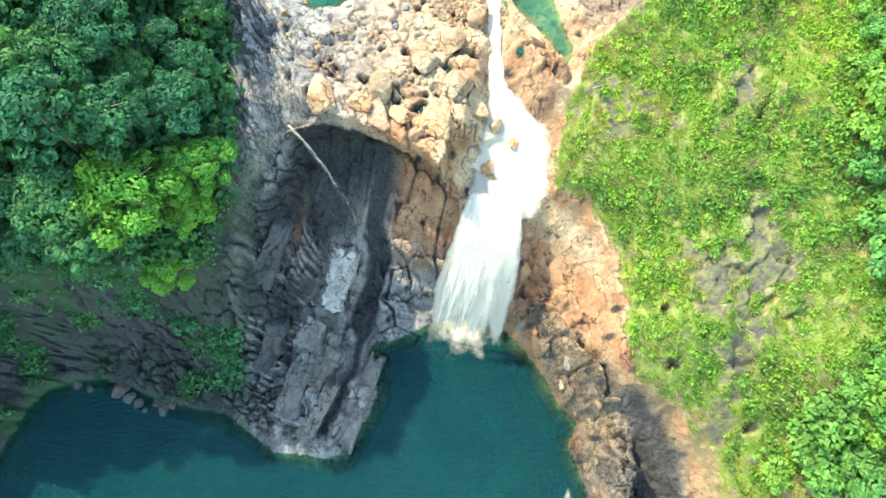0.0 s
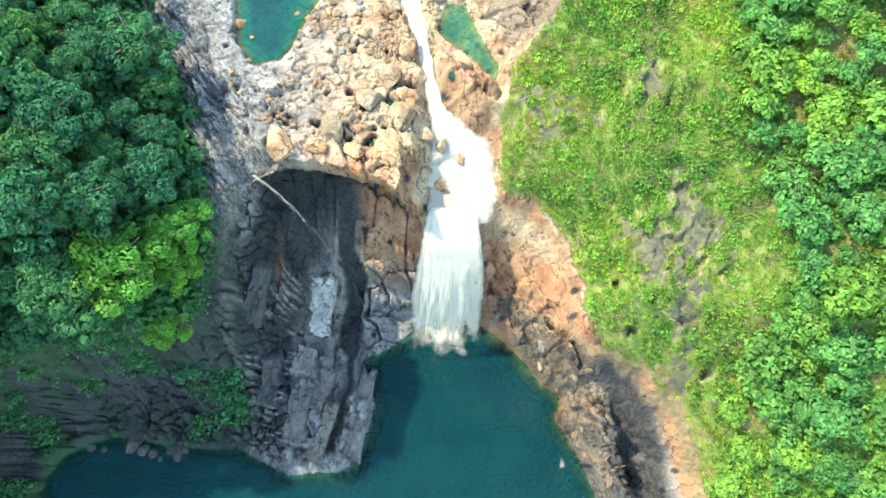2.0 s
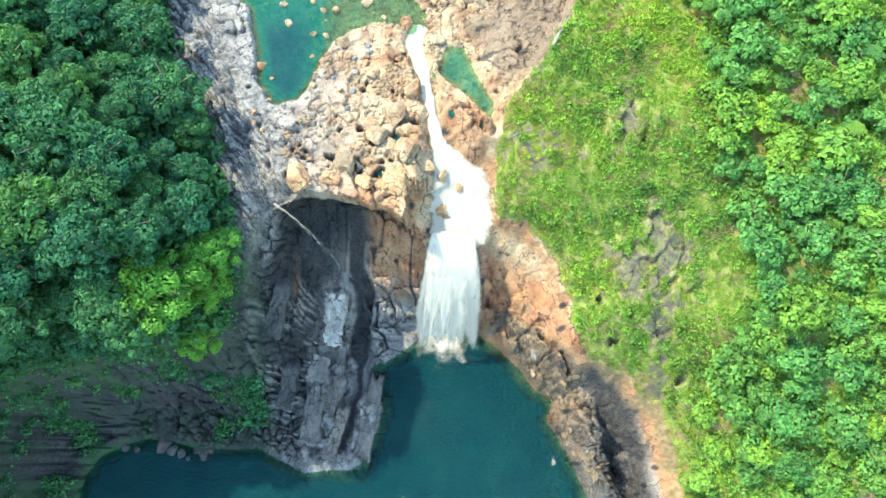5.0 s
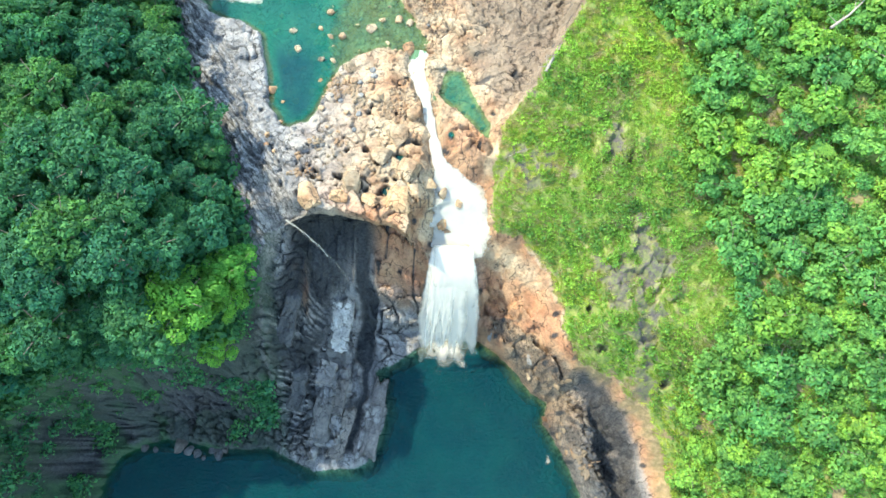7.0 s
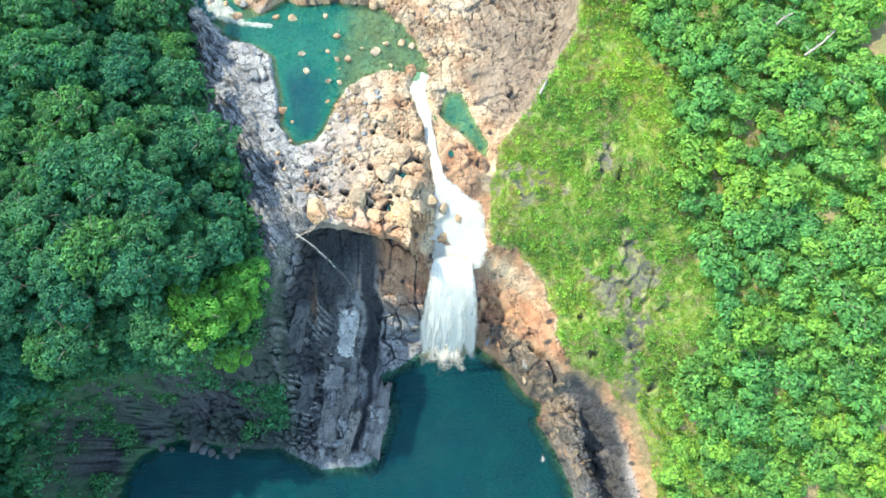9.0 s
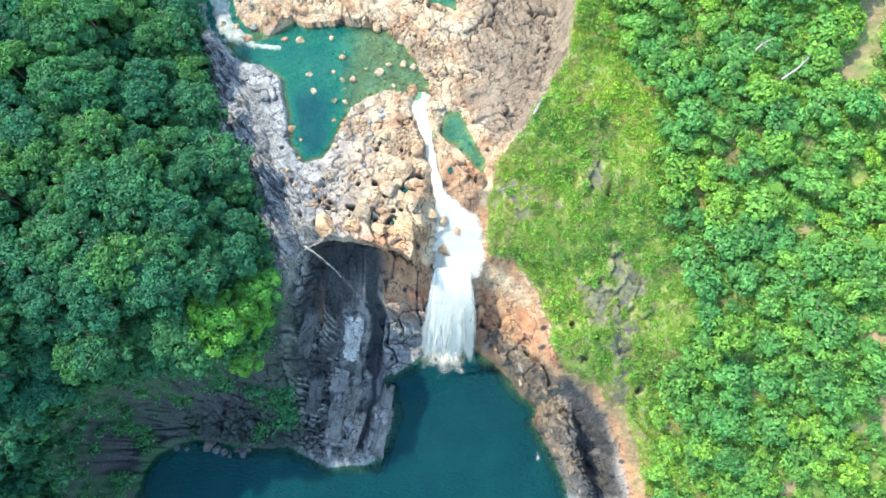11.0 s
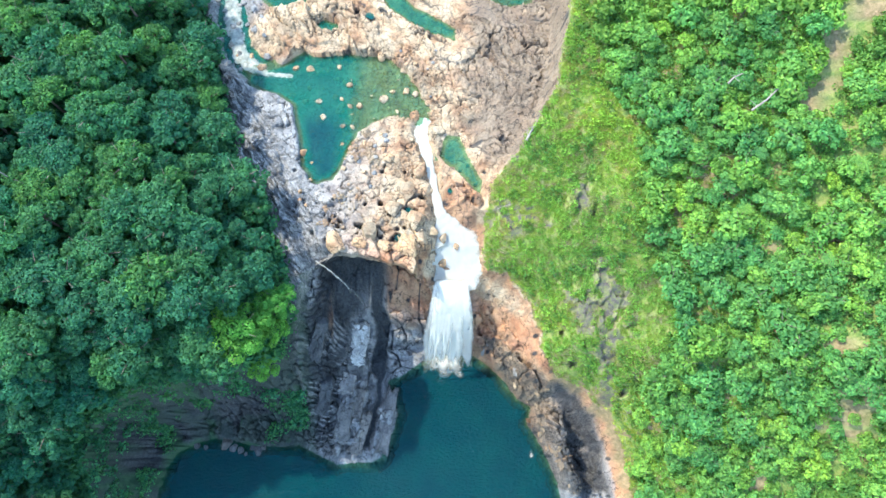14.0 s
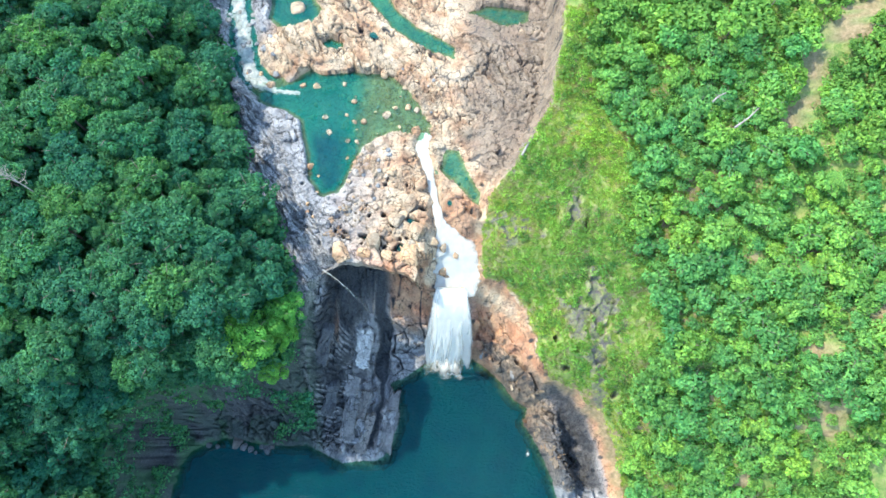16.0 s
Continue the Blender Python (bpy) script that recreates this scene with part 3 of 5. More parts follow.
def rock_material(name, masks=True, tone=None, grey_only=False):
    m, t, bsdf, _ = material(name)
    big, fine = noise_tex(t, 0.16, 5), noise_tex(t, 1.4, 8, 0.65)
    grey = ramp(t, big, [(0.3, (0.17, 0.167, 0.157)), (0.5, (0.26, 0.249, 0.225)), (0.7, (0.35, 0.328, 0.285))])
    tan = ramp(t, big, [(0.28, (0.25, 0.13, 0.06)), (0.40, (0.33, 0.195, 0.097)), (0.52, (0.42, 0.295, 0.165)), (0.72, (0.49, 0.38, 0.235))])
    if masks:
        rust = ramp(t, noise_tex(t, 0.12, 4), [(0.38, (0.33, 0.125, 0.05)), (0.62, (0.42, 0.225, 0.105))])
        warm_wall = mix(t, math_node(t, "MULTIPLY", attribute(t, "rust"), 0.8), tan, rust)
        col = mix(t, attribute(t, "warm"), grey, warm_wall)
        col = mix(t, math_node(t, "MULTIPLY", attribute(t, "grey"), 0.85), col, (0.175, 0.128, 0.082))
        # near-black for wet rock, and for shade painted into cave, cove, hollow and crevices
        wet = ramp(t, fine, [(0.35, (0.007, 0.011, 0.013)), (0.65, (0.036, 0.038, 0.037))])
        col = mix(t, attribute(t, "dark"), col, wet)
    else:
        own = ramp(t, node(t, "ObjectInfo").outputs["Random"], [(0.0, (0.75, 0.78, 0.8)), (0.5, (1, 1, 1)), (1.0, (1.12, 1.0, 0.85))])
        col = mix(t, 1.0, mix(t, 1.0, grey if grey_only else tan, tone or (1, 1, 1), "MULTIPLY"), own, "MULTIPLY")
    speck = ramp(t, fine, [(0.3, (0.55, 0.55, 0.55)), (0.5, (0.95, 0.95, 0.95)), (0.7, (1.15, 1.13, 1.1))])
    col = mix(t, 0.85, col, speck, "MULTIPLY")
    geo2 = node(t, "NewGeometry")
    turned = node(t, "Mapping", Scale=(0.42, 0.27, 0.3), Rotation=(0.2, 0.3, 0.75))
    plug(t, geo2.outputs["Position"], turned.inputs["Vector"])
    cell = node(t, "TexVoronoi", Scale=1.0)
    cell.distance = "CHEBYCHEV"
    plug(t, turned.outputs[0], cell.inputs["Vector"])
    tone_of = node(t, "SeparateColor")
    plug(t, cell.outputs["Color"], tone_of.inputs[0])
    col = mix(t, 0.8, col, ramp(t, tone_of.outputs[0], [(0.0, (0.68, 0.67, 0.66)), (0.6, (1.0, 1.0, 1.0)), (1.0, (1.15, 1.13, 1.1))]), "MULTIPLY")
    wide, thin = fissures(t, 0.16, 0.016, (1, 1, .7)), fissures(t, 0.55, 0.014, (1, .8, .6), 25)
    hide = ramp(t, noise_tex(t, 0.13, 3), [(0.45, (0, 0, 0)), (0.6, (1, 1, 1))])
    joint = math_node(t, "MULTIPLY", math_node(t, "MAXIMUM", wide, math_node(t, "MULTIPLY", hide, 0.7)), math_node(t, "ADD", math_node(t, "MULTIPLY", thin, 0.5), 0.5))
    if masks:
        sheet = math_node(t, "MULTIPLY", fissures(t, 0.6, 0.03, (.14, 1, .6), 51.5), math_node(t, "ADD", math_node(t, "MULTIPLY", fissures(t, 1.6, 0.035, (.18, 1, .6), 47), 0.65), 0.35))
        joint = math_node(t, "MULTIPLY", joint, math_node(t, "MAXIMUM", sheet, math_node(t, "SUBTRACT", 1.0, attribute(t, "leafy"))))
        beds = math_node(t, "MULTIPLY", fissures(t, 0.5, 0.03, (1, .16, .8), 38), math_node(t, "ADD", math_node(t, "MULTIPLY", fissures(t, 1.4, 0.03, (1, .2, .8), 42), 0.6), 0.4))
        joint = math_node(t, "MULTIPLY", joint, math_node(t, "MAXIMUM", beds, math_node(t, "SUBTRACT", 1.0, attribute(t, "bedded"))))
    col = mix(t, joint, mix(t, 1.0, col, (0.16, 0.155, 0.15), "MULTIPLY"), col)
    if masks:
        leaf = ramp(t, noise_tex(t, 0.5, 8, 0.7), [(0.3, (0.06, 0.12, 0.016)), (0.45, (0.13, 0.19, 0.028)), (0.57, (0.22, 0.24, 0.05)), (0.7, (0.30, 0.24, 0.11))])
        stone = ramp(t, noise_tex(t, 0.9, 6, 0.7), [(0.32, (0.045, 0.038, 0.032)), (0.46, (0.085, 0.07, 0.056)), (0.54, (0.10, 0.115, 0.035)), (0.72, (0.15, 0.13, 0.06))])
        col = mix(t, attribute(t, "patch"), col, stone)
        # left-hand green: mossy, and darkened to carry the shade of that bank
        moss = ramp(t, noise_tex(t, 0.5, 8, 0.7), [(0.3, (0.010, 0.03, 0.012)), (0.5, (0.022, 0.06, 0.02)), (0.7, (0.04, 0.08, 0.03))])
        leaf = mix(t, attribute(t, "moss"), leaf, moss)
        dry = ramp(t, noise_tex(t, 0.8, 8, 0.7), [(0.3, (0.11, 0.09, 0.03)), (0.5, (0.22, 0.155, 0.065)), (0.7, (0.34, 0.23, 0.115))])
        col = mix(t, attribute(t, "straw"), col, dry)
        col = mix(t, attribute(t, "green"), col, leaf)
    plug(t, col, bsdf.inputs["Base Color"])
    bsdf.inputs["Roughness"].default_value = 0.85
    ridge = math_node(t, "ABSOLUTE", math_node(t, "SUBTRACT", noise_tex(t, 0.45, 6, 0.6), 0.5))
    step = math_node(t, "MULTIPLY", tone_of.outputs[1], 0.35)
    relief = math_node(t, "ADD", math_node(t, "ADD", math_node(t, "MULTIPLY", ridge, 1.6), step), math_node(t, "MULTIPLY", noise_tex(t, 1.6, 9, 0.65), 0.55))
    bump(t, bsdf, relief, 0.9, 0.55)
    return m


def water_material(name, deep, shallow, ripple, bump_size, solid=0.97, middle=None):
    """deep: how much the water's own colour hides the bed, from the depth under each place."""
    m, t, bsdf, out = material(name)
    depth = attribute(t, "depth")
    tint = ramp(t, depth, [(0.0, shallow), (0.4, middle or mixed(shallow, deep, .6)), (1.0, deep)])
    tint = mix(t, 0.6, tint, ramp(t, noise_tex(t, 0.09, 4), [(0.35, (0.7, 0.75, 0.85)), (0.65, (1.35, 1.2, 1.0))]), "MULTIPLY")
    plug(t, tint, bsdf.inputs["Base Color"])
    bsdf.inputs["Roughness"].default_value = 0.12
    bsdf.inputs["IOR"].default_value = 1.33
    bsdf.inputs["Specular IOR Level"].default_value = 0.3
    bump(t, bsdf, noise_tex(t, ripple, 4, 0.6, (1, 1.6, 1)), 1.0, bump_size)
    clear = node(t, "BsdfTransparent", Color=(0.55, 0.84, 0.68, 1))
    both = node(t, "MixShader")
    fac = ramp(t, depth, [(0.0, (0.1,) * 3), (0.5, (0.6,) * 3), (1.0, (solid,) * 3)])
    plug(t, fac, both.inputs[0])
    plug(t, clear.outputs[0], both.inputs[1])
    plug(t, bsdf.outputs[0], both.inputs[2])
    plug(t, both.outputs[0], out.inputs["Surface"])
    return m


def mixed(a, b, f):
    return tuple(p + (q - p) * f for p, q in zip(a, b))


def foam_material(name, streak, thin, low, high):
    m, t, bsdf, out = material(name)
    n = math_node(t, "ADD", math_node(t, "MULTIPLY", noise_tex(t, 1.0, 6, 0.7, streak), 0.35), math_node(t, "MULTIPLY", noise_tex(t, 0.5, 8, 0.6), 0.65))
    bsdf.inputs["Roughness"].default_value = 0.6
    plug(t, ramp(t, n, [(0.3, low), (0.65, high)]), bsdf.inputs["Base Color"])
    bump(t, bsdf, n, 0.2, 0.3)
    glow = node(t, "BsdfTranslucent", Color=(0.72, 0.70, 0.63, 1))
    wet = node(t, "MixShader", Fac=0.5)
    plug(t, bsdf.outputs[0], wet.inputs[1])
    plug(t, glow.outputs[0], wet.inputs[2])
    clear = node(t, "BsdfTransparent")
    both = node(t, "MixShader")
    edge = math_node(t, "ADD", attribute(t, "body"), math_node(t, "MULTIPLY", math_node(t, "SUBTRACT", n, 0.5), thin))
    plug(t, ramp(t, edge, [(0.12, (0, 0, 0)), (0.6, (1, 1, 1))]), both.inputs[0])
    plug(t, clear.outputs[0], both.inputs[1])
    plug(t, wet.outputs[0], both.inputs[2])
    plug(t, both.outputs[0], out.inputs["Surface"])
    return m


def leaf_material(name, dark, light):
    m, t, bsdf, out = material(name)
    rnd = node(t, "ObjectInfo").outputs["Random"]
    isl = node(t, "NewGeometry").outputs["Random Per Island"]
    col = ramp(t, isl, [(0.0, dark), (1.0, light)])
    col = mix(t, 1.0, col, attribute_colour(t, "tint"), "MULTIPLY")
    stand = ramp(t, noise_tex(t, 0.035, 4, 0.6), [(0.35, (0.72, 0.84, 0.95)), (0.5, (1.0, 1.0, 1.0)), (0.65, (1.3, 1.15, 0.85))])
    col = mix(t, 0.8, col, stand, "MULTIPLY")
    hue = ramp(t, rnd, [(0.0, (0.72, 0.9, 0.95)), (0.4, (0.92, 0.98, 0.98)), (0.75, (1.15, 1.08, 0.85)), (1.0, (1.4, 1.2, 0.7))])
    col = mix(t, 1.0, col, hue, "MULTIPLY")
    plug(t, col, bsdf.inputs["Base Color"])
    bsdf.inputs["Roughness"].default_value = 0.7
    bsdf.inputs["Specular IOR Level"].default_value = 0.15
    trans = node(t, "BsdfTranslucent")
    plug(t, mix(t, 1.0, col, (1.1, 1.3, 0.5), "MULTIPLY"), trans.inputs["Color"])
    both = node(t, "MixShader", Fac=0.38)
    plug(t, bsdf.outputs[0], both.inputs[1])
    plug(t, trans.outputs[0], both.inputs[2])
    plug(t, both.outputs[0], out.inputs["Surface"])
    return m


def bark_material(name, a, b):
    m, t, bsdf, _ = material(name)
    plug(t, ramp(t, noise_tex(t, 3.0, 6), [(0.35, a), (0.65, b)]), bsdf.inputs["Base Color"])
    bsdf.inputs["Roughness"].default_value = 0.9
    bump(t, bsdf, noise_tex(t, 8.0, 5), 0.5, 0.05)
    return m


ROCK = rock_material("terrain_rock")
BOULDER = rock_material("boulder_stone", False)
PALE = rock_material("pale_stone", False, (1.75, 1.72, 1.62), True)
BROWN = rock_material("brown_stone", False, (0.55, 0.56, 0.58))
GREYISH = rock_material("grey_stone", False, (0.9, 0.9, 0.88), True)
SLATE = rock_material("slate_stone", False, (0.6, 0.58, 0.55), True)
# for black beds of the wall, and cove rocks with shade in their colour
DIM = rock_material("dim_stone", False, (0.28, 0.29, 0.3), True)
LOW_WATER = water_material("gorge_water", (0.003, 0.04, 0.045), (0.012, 0.06, 0.045), 0.8, 1.8)
HIGH_WATER = water_material("upper_water", (0.004, 0.043, 0.047), (0.22, 0.16, 0.05), 0.7, 0.08, 0.84, (0.010, 0.12, 0.08))
FOAM = foam_material("falling_water", (0.45, 0.2, 0.2), 0.5, (0.66, 0.625, 0.51), (0.80, 0.745, 0.60))
RAPID = foam_material("white_water", (0.8, 0.5, 0.6), 1.3, (0.52, 0.53, 0.45), (0.73, 0.68, 0.54))
LEAF_L = leaf_material("dense_leaves", (0.028, 0.108, 0.064), (0.086, 0.225, 0.088))
LEAF_R = leaf_material("sunny_leaves", (0.078, 0.2, 0.056), (0.21, 0.375, 0.08))
LEAF_LIGHT = leaf_material("fresh_leaves", (0.09, 0.235, 0.036), (0.19, 0.37, 0.055))
SCRUB = leaf_material("scrub_leaves", (0.10, 0.225, 0.04), (0.27, 0.43, 0.075))
GRASS = leaf_material("grass_blades", (0.13, 0.22, 0.032), (0.27, 0.33, 0.065))
DRY = leaf_material("dry_grass", (0.22, 0.17, 0.08), (0.42, 0.33, 0.16))
BARK = bark_material("bark", (0.10, 0.075, 0.05), (0.22, 0.18, 0.13))
DEAD = bark_material("bleached_wood", (0.20, 0.165, 0.12), (0.34, 0.29, 0.22))


# ---- meshes from arrays ----
def mesh_of(name, verts, faces, mat, smooth=True, masks=None):
    """verts: n x 3; faces: n x 3 or n x 4 indices."""
    verts, faces = np.asarray(verts, np.float32), np.asarray(faces, np.int32)
    me = bpy.data.meshes.new(name)
    k = faces.shape[1]
    me.vertices.add(len(verts))
    me.vertices.foreach_set("co", verts.ravel())
    me.loops.add(faces.size)
    me.loops.foreach_set("vertex_index", faces.ravel())
    me.polygons.add(len(faces))
    me.polygons.foreach_set("loop_start", np.arange(0, faces.size, k, dtype=np.int32))
    me.polygons.foreach_set("use_smooth", np.full(len(faces), smooth))
    me.update(calc_edges=True)
    me.materials.append(mat)
    for key, values in (masks or {}).items():
        a = me.attributes.new(key, "FLOAT", "POINT")
        a.data.foreach_set("value", np.asarray(values, np.float32))
    return me


def grid_faces(nx, ny):
    i = np.arange(nx - 1)[None, :] + nx * np.arange(ny - 1)[:, None]
    return np.stack([i, i + 1, i + nx + 1, i + nx], -1).reshape(-1, 4)


def part(name, me, parent, label=""):
    ob = new(name, me)
    ob.parent = parent
    return tagged(ob, label) if label else ob


# ---- the land: one sheet, cut into its main forms ----
def spread(a, b, step, far):
    mid = np.arange(a, b + step / 2, step)
    out = np.cumsum(np.minimum(120, 1.0 * 1.14 ** np.arange(far)))
    return np.concatenate([a - out[::-1], mid, b + out])


gx, gy = spread(-76, 58, 0.30, 48), spread(-13, 148, 0.30, 48)
X, Y = np.meshgrid(gx, gy)
Z, MASK, DL, DR, DG = terrain(X, Y)
# the brink left of the fall overhangs: the rock below it stands back
back = 6.5 * ease(-40, -34, X) * ease(-3, -9, X) * np.exp(-((Z - 31) / 6.5) ** 2) * (DG < 0)
YY = Y + back
XX = X + 0.6 * (fbm(Y * .5, Z * .5, 90) - .5) * (DG < 0)
LAND = np.stack([XX, YY, Z], -1).reshape(-1, 3)
FACES = grid_faces(len(gx), len(gy))


def mid(a):
    return a.ravel()[FACES].mean(1)


fdl, fdr, fdg, fx = mid(DL), mid(DR), mid(DG), mid(X)
kind = np.where(fdg < 0, np.where(fx < 1.5, 1, 2), np.where(fdl < 0, 3, np.where(fdr < 0, 4, 0)))
for k, (name, label) in enumerate((("rock_shelf", "pale tan and grey jointed river rock with pot holes"), ("cliff_left", "dark wet layered rock wall below the overhanging brink"),
                                   ("cliff_right", "orange and brown sunlit cliff above the lower pool"), ("ground_left", "shaded forest floor of the steep slope"),
                                   ("ground_right", "sunlit yellow-green slope of grass and low scrub"))):
    f = FACES[kind == k]
    used, idx = np.unique(f, return_inverse=True)
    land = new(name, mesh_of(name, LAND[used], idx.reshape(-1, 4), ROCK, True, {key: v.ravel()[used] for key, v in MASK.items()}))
    tagged(land, label, "terrain", kind="structure")


# ---- water ----
def water(name, poly, level, mat, step, deep, label, grow=2.5):
    xs, ys = [p[0] for p in poly], [p[1] for p in poly]
    ax, ay = np.arange(min(xs) - grow, max(xs) + grow, step), np.arange(max(min(ys), -120) - grow, max(ys) + grow, step)
    wx, wy = np.meshgrid(ax, ay)
    zz = terrain(wx, wy)[0]
    keep = signed(poly, wx, wy).ravel() < grow
    faces = grid_faces(len(ax), len(ay))
    faces = faces[keep[faces].all(1)]
    used, idx = np.unique(faces, return_inverse=True)
    v = np.stack([wx, wy, np.full(wx.shape, level) + 0.05 * (fbm(wx * .8, wy * .8, 95) - .5)], -1).reshape(-1, 3)
    depth = np.clip((level - zz) / deep, 0, 1).ravel()
    ob = new(name, mesh_of(name, v[used], idx.reshape(-1, 4), mat, True, {"depth": depth[used]}))
    return tagged(ob, label, "water", kind="structure")


water("water_lower_pool", POOL, POOL_LEVEL, LOW_WATER, 1.0, 3.0, "deep teal pool with fine ripples below the waterfall")
water("water_upper_pool", UPPER_POOL, UPPER_LEVEL, HIGH_WATER, 0.6, 4.0, "clear turquoise river pool over sunken boulders")
water("water_side_pool", SIDE_POOL, SIDE_LEVEL, HIGH_WATER, 0.5, 2.0, "narrow green pool beside the orange rock", 1.5)
water("water_top_pool", TOP_POOL, TOP_LEVEL, HIGH_WATER, 0.6, 2.2, "long green pool in a rock cleft", 1.5)
water("water_far_pool", FAR_POOL, FAR_LEVEL, HIGH_WATER, 0.6, 2.0, "small dark green pool among grey rock", 1.5)
water("water_head_pool", HEAD_POOL, 44.2, HIGH_WATER, 0.6, 2.0, "teal river water round a large tan boulder", 1.5)
water("water_notch_pool", NOTCH_POOL, 43.6, HIGH_WATER, 0.5, 1.5, "little teal pool in a hollow of the ridge", 0.8)


def stream(name, line, mat, lift, label, n_across=17, per=0.5, flare=1.0, body_edge=0.5):
    """Running water as a strip along a line whose points give x, y, bed height and half width."""
    pts = np.array(line, float)
    s = np.r_[0, np.cumsum(np.hypot(*np.diff(pts[:, :2], axis=0).T))]
    q = np.arange(0, s[-1], per)
    cx, cy, cz, hw = (np.interp(q, s, pts[:, k]) for k in range(4))
    k = np.ones(5) / 5
    cx, cy, cz = (np.convolve(np.pad(a, 2, mode="edge"), k, "valid") for a in (cx, cy, cz))
    tx, ty = np.gradient(cx), np.gradient(cy)
    ln = np.hypot(tx, ty)
    nx_, ny_ = -ty / ln, tx / ln
    a = np.linspace(-1, 1, n_across)
    width = (hw * flare)[:, None] * a[None]
    px, py = cx[:, None] + nx_[:, None] * width, cy[:, None] + ny_[:, None] * width
    grow_ = 1 + 0.7 * (fbm(q[:, None] * .45 + a[None] * .8, np.sign(a)[None] * 3.0 + 0 * q[:, None], 101) - .45)
    px, py = cx[:, None] + nx_[:, None] * width * grow_, cy[:, None] + ny_[:, None] * width * grow_
    pz = cz[:, None] + lift - 0.25 * a[None] ** 2 + 0.5 * (fbm(px * .9, py * .9, 97) - .5)
    body = (1 - np.abs(a[None]) ** 3 * 0.75) * np.ones_like(px) * body_edge * 2
    v = np.stack([px, py, pz], -1).reshape(-1, 3)
    ob = new(name, mesh_of(name, v, grid_faces(n_across, len(q)), mat, True, {"body": body.ravel(), "depth": .8 * body.ravel()}))
    return tagged(ob, label, "water", kind="structure")


stream("water_stream", STREAM, RAPID, 0.75, "white rushing stream in a rock channel", flare=1.15, body_edge=.46)
stream("water_river", INFLOW, HIGH_WATER, 0.45, "teal river water running between grey boulders", flare=1.25)
stream("water_inflow", INFLOW, RAPID, 0.55, "foaming rapids between grey boulders", flare=0.75, body_edge=.24)
stream("water_inlet", [(-71, 114.5, 42.0, 1.6), (-65, 110.5, 41.9, 1.8), (-58, 109, 41.75, 1.7), (-51, 108.3, 41.7, 1.0)], RAPID, 0.62, "white water rushing into the turquoise pool", body_edge=.2)
stream("water_branch", [(-6, 99, 42.0, 1.2), (-2, 96.5, 41.9, 1.1), (-1.2, 92.5, 41.8, 1.0), (-2.4, 89.6, 41.6, 0.9)], RAPID, 0.6, "white side branch around a red rock", body_edge=.4)


def height_at(x, y):
    i, j = min(max(int(np.searchsorted(gx, x)) - 1, 0), len(gx) - 2), min(max(int(np.searchsorted(gy, y)) - 1, 0), len(gy) - 2)
    u, v = (x - gx[i]) / (gx[i + 1] - gx[i]), (y - gy[j]) / (gy[j + 1] - gy[j])
    return float((Z[j, i] * (1 - u) + Z[j, i + 1] * u) * (1 - v) + (Z[j + 1, i] * (1 - u) + Z[j + 1, i + 1] * u) * v)


def ring(x, y, r, long=1.0):
    return [(x + r * long * math.cos(q), y + r * math.sin(q) - .25 * r * long * math.cos(q)) for q in [2 * math.pi * k / 12 for k in range(12)]]


for px, py, pr, long in (POTHOLES[0], POTHOLES[1], POTHOLES[3], POTHOLES[7], POTHOLES[13]):
    low = height_at(px, py)
    water("water_pothole", ring(px, py, pr * .8, long), low + 1.2, HIGH_WATER, 0.3, 1.4, "dark green water standing in a worn pothole", 0.35)


def heights(x, y):
    """What terrain() gives, read from the sheet of land itself."""
    x, y = np.atleast_2d(np.asarray(x, float)), np.atleast_2d(np.asarray(y, float))
    i, j = np.clip(np.searchsorted(gx, x) - 1, 0, len(gx) - 2), np.clip(np.searchsorted(gy, y) - 1, 0, len(gy) - 2)
    u, v = (x - gx[i]) / (gx[i + 1] - gx[i]), (y - gy[j]) / (gy[j + 1] - gy[j])

    def pick(a):
        return (a[j, i] * (1 - u) + a[j, i + 1] * u) * (1 - v) + (a[j + 1, i] * (1 - u) + a[j + 1, i + 1] * u) * v
    return pick(Z), {key: pick(a) for key, a in MASK.items()}, pick(DL), pick(DR), pick(DG)


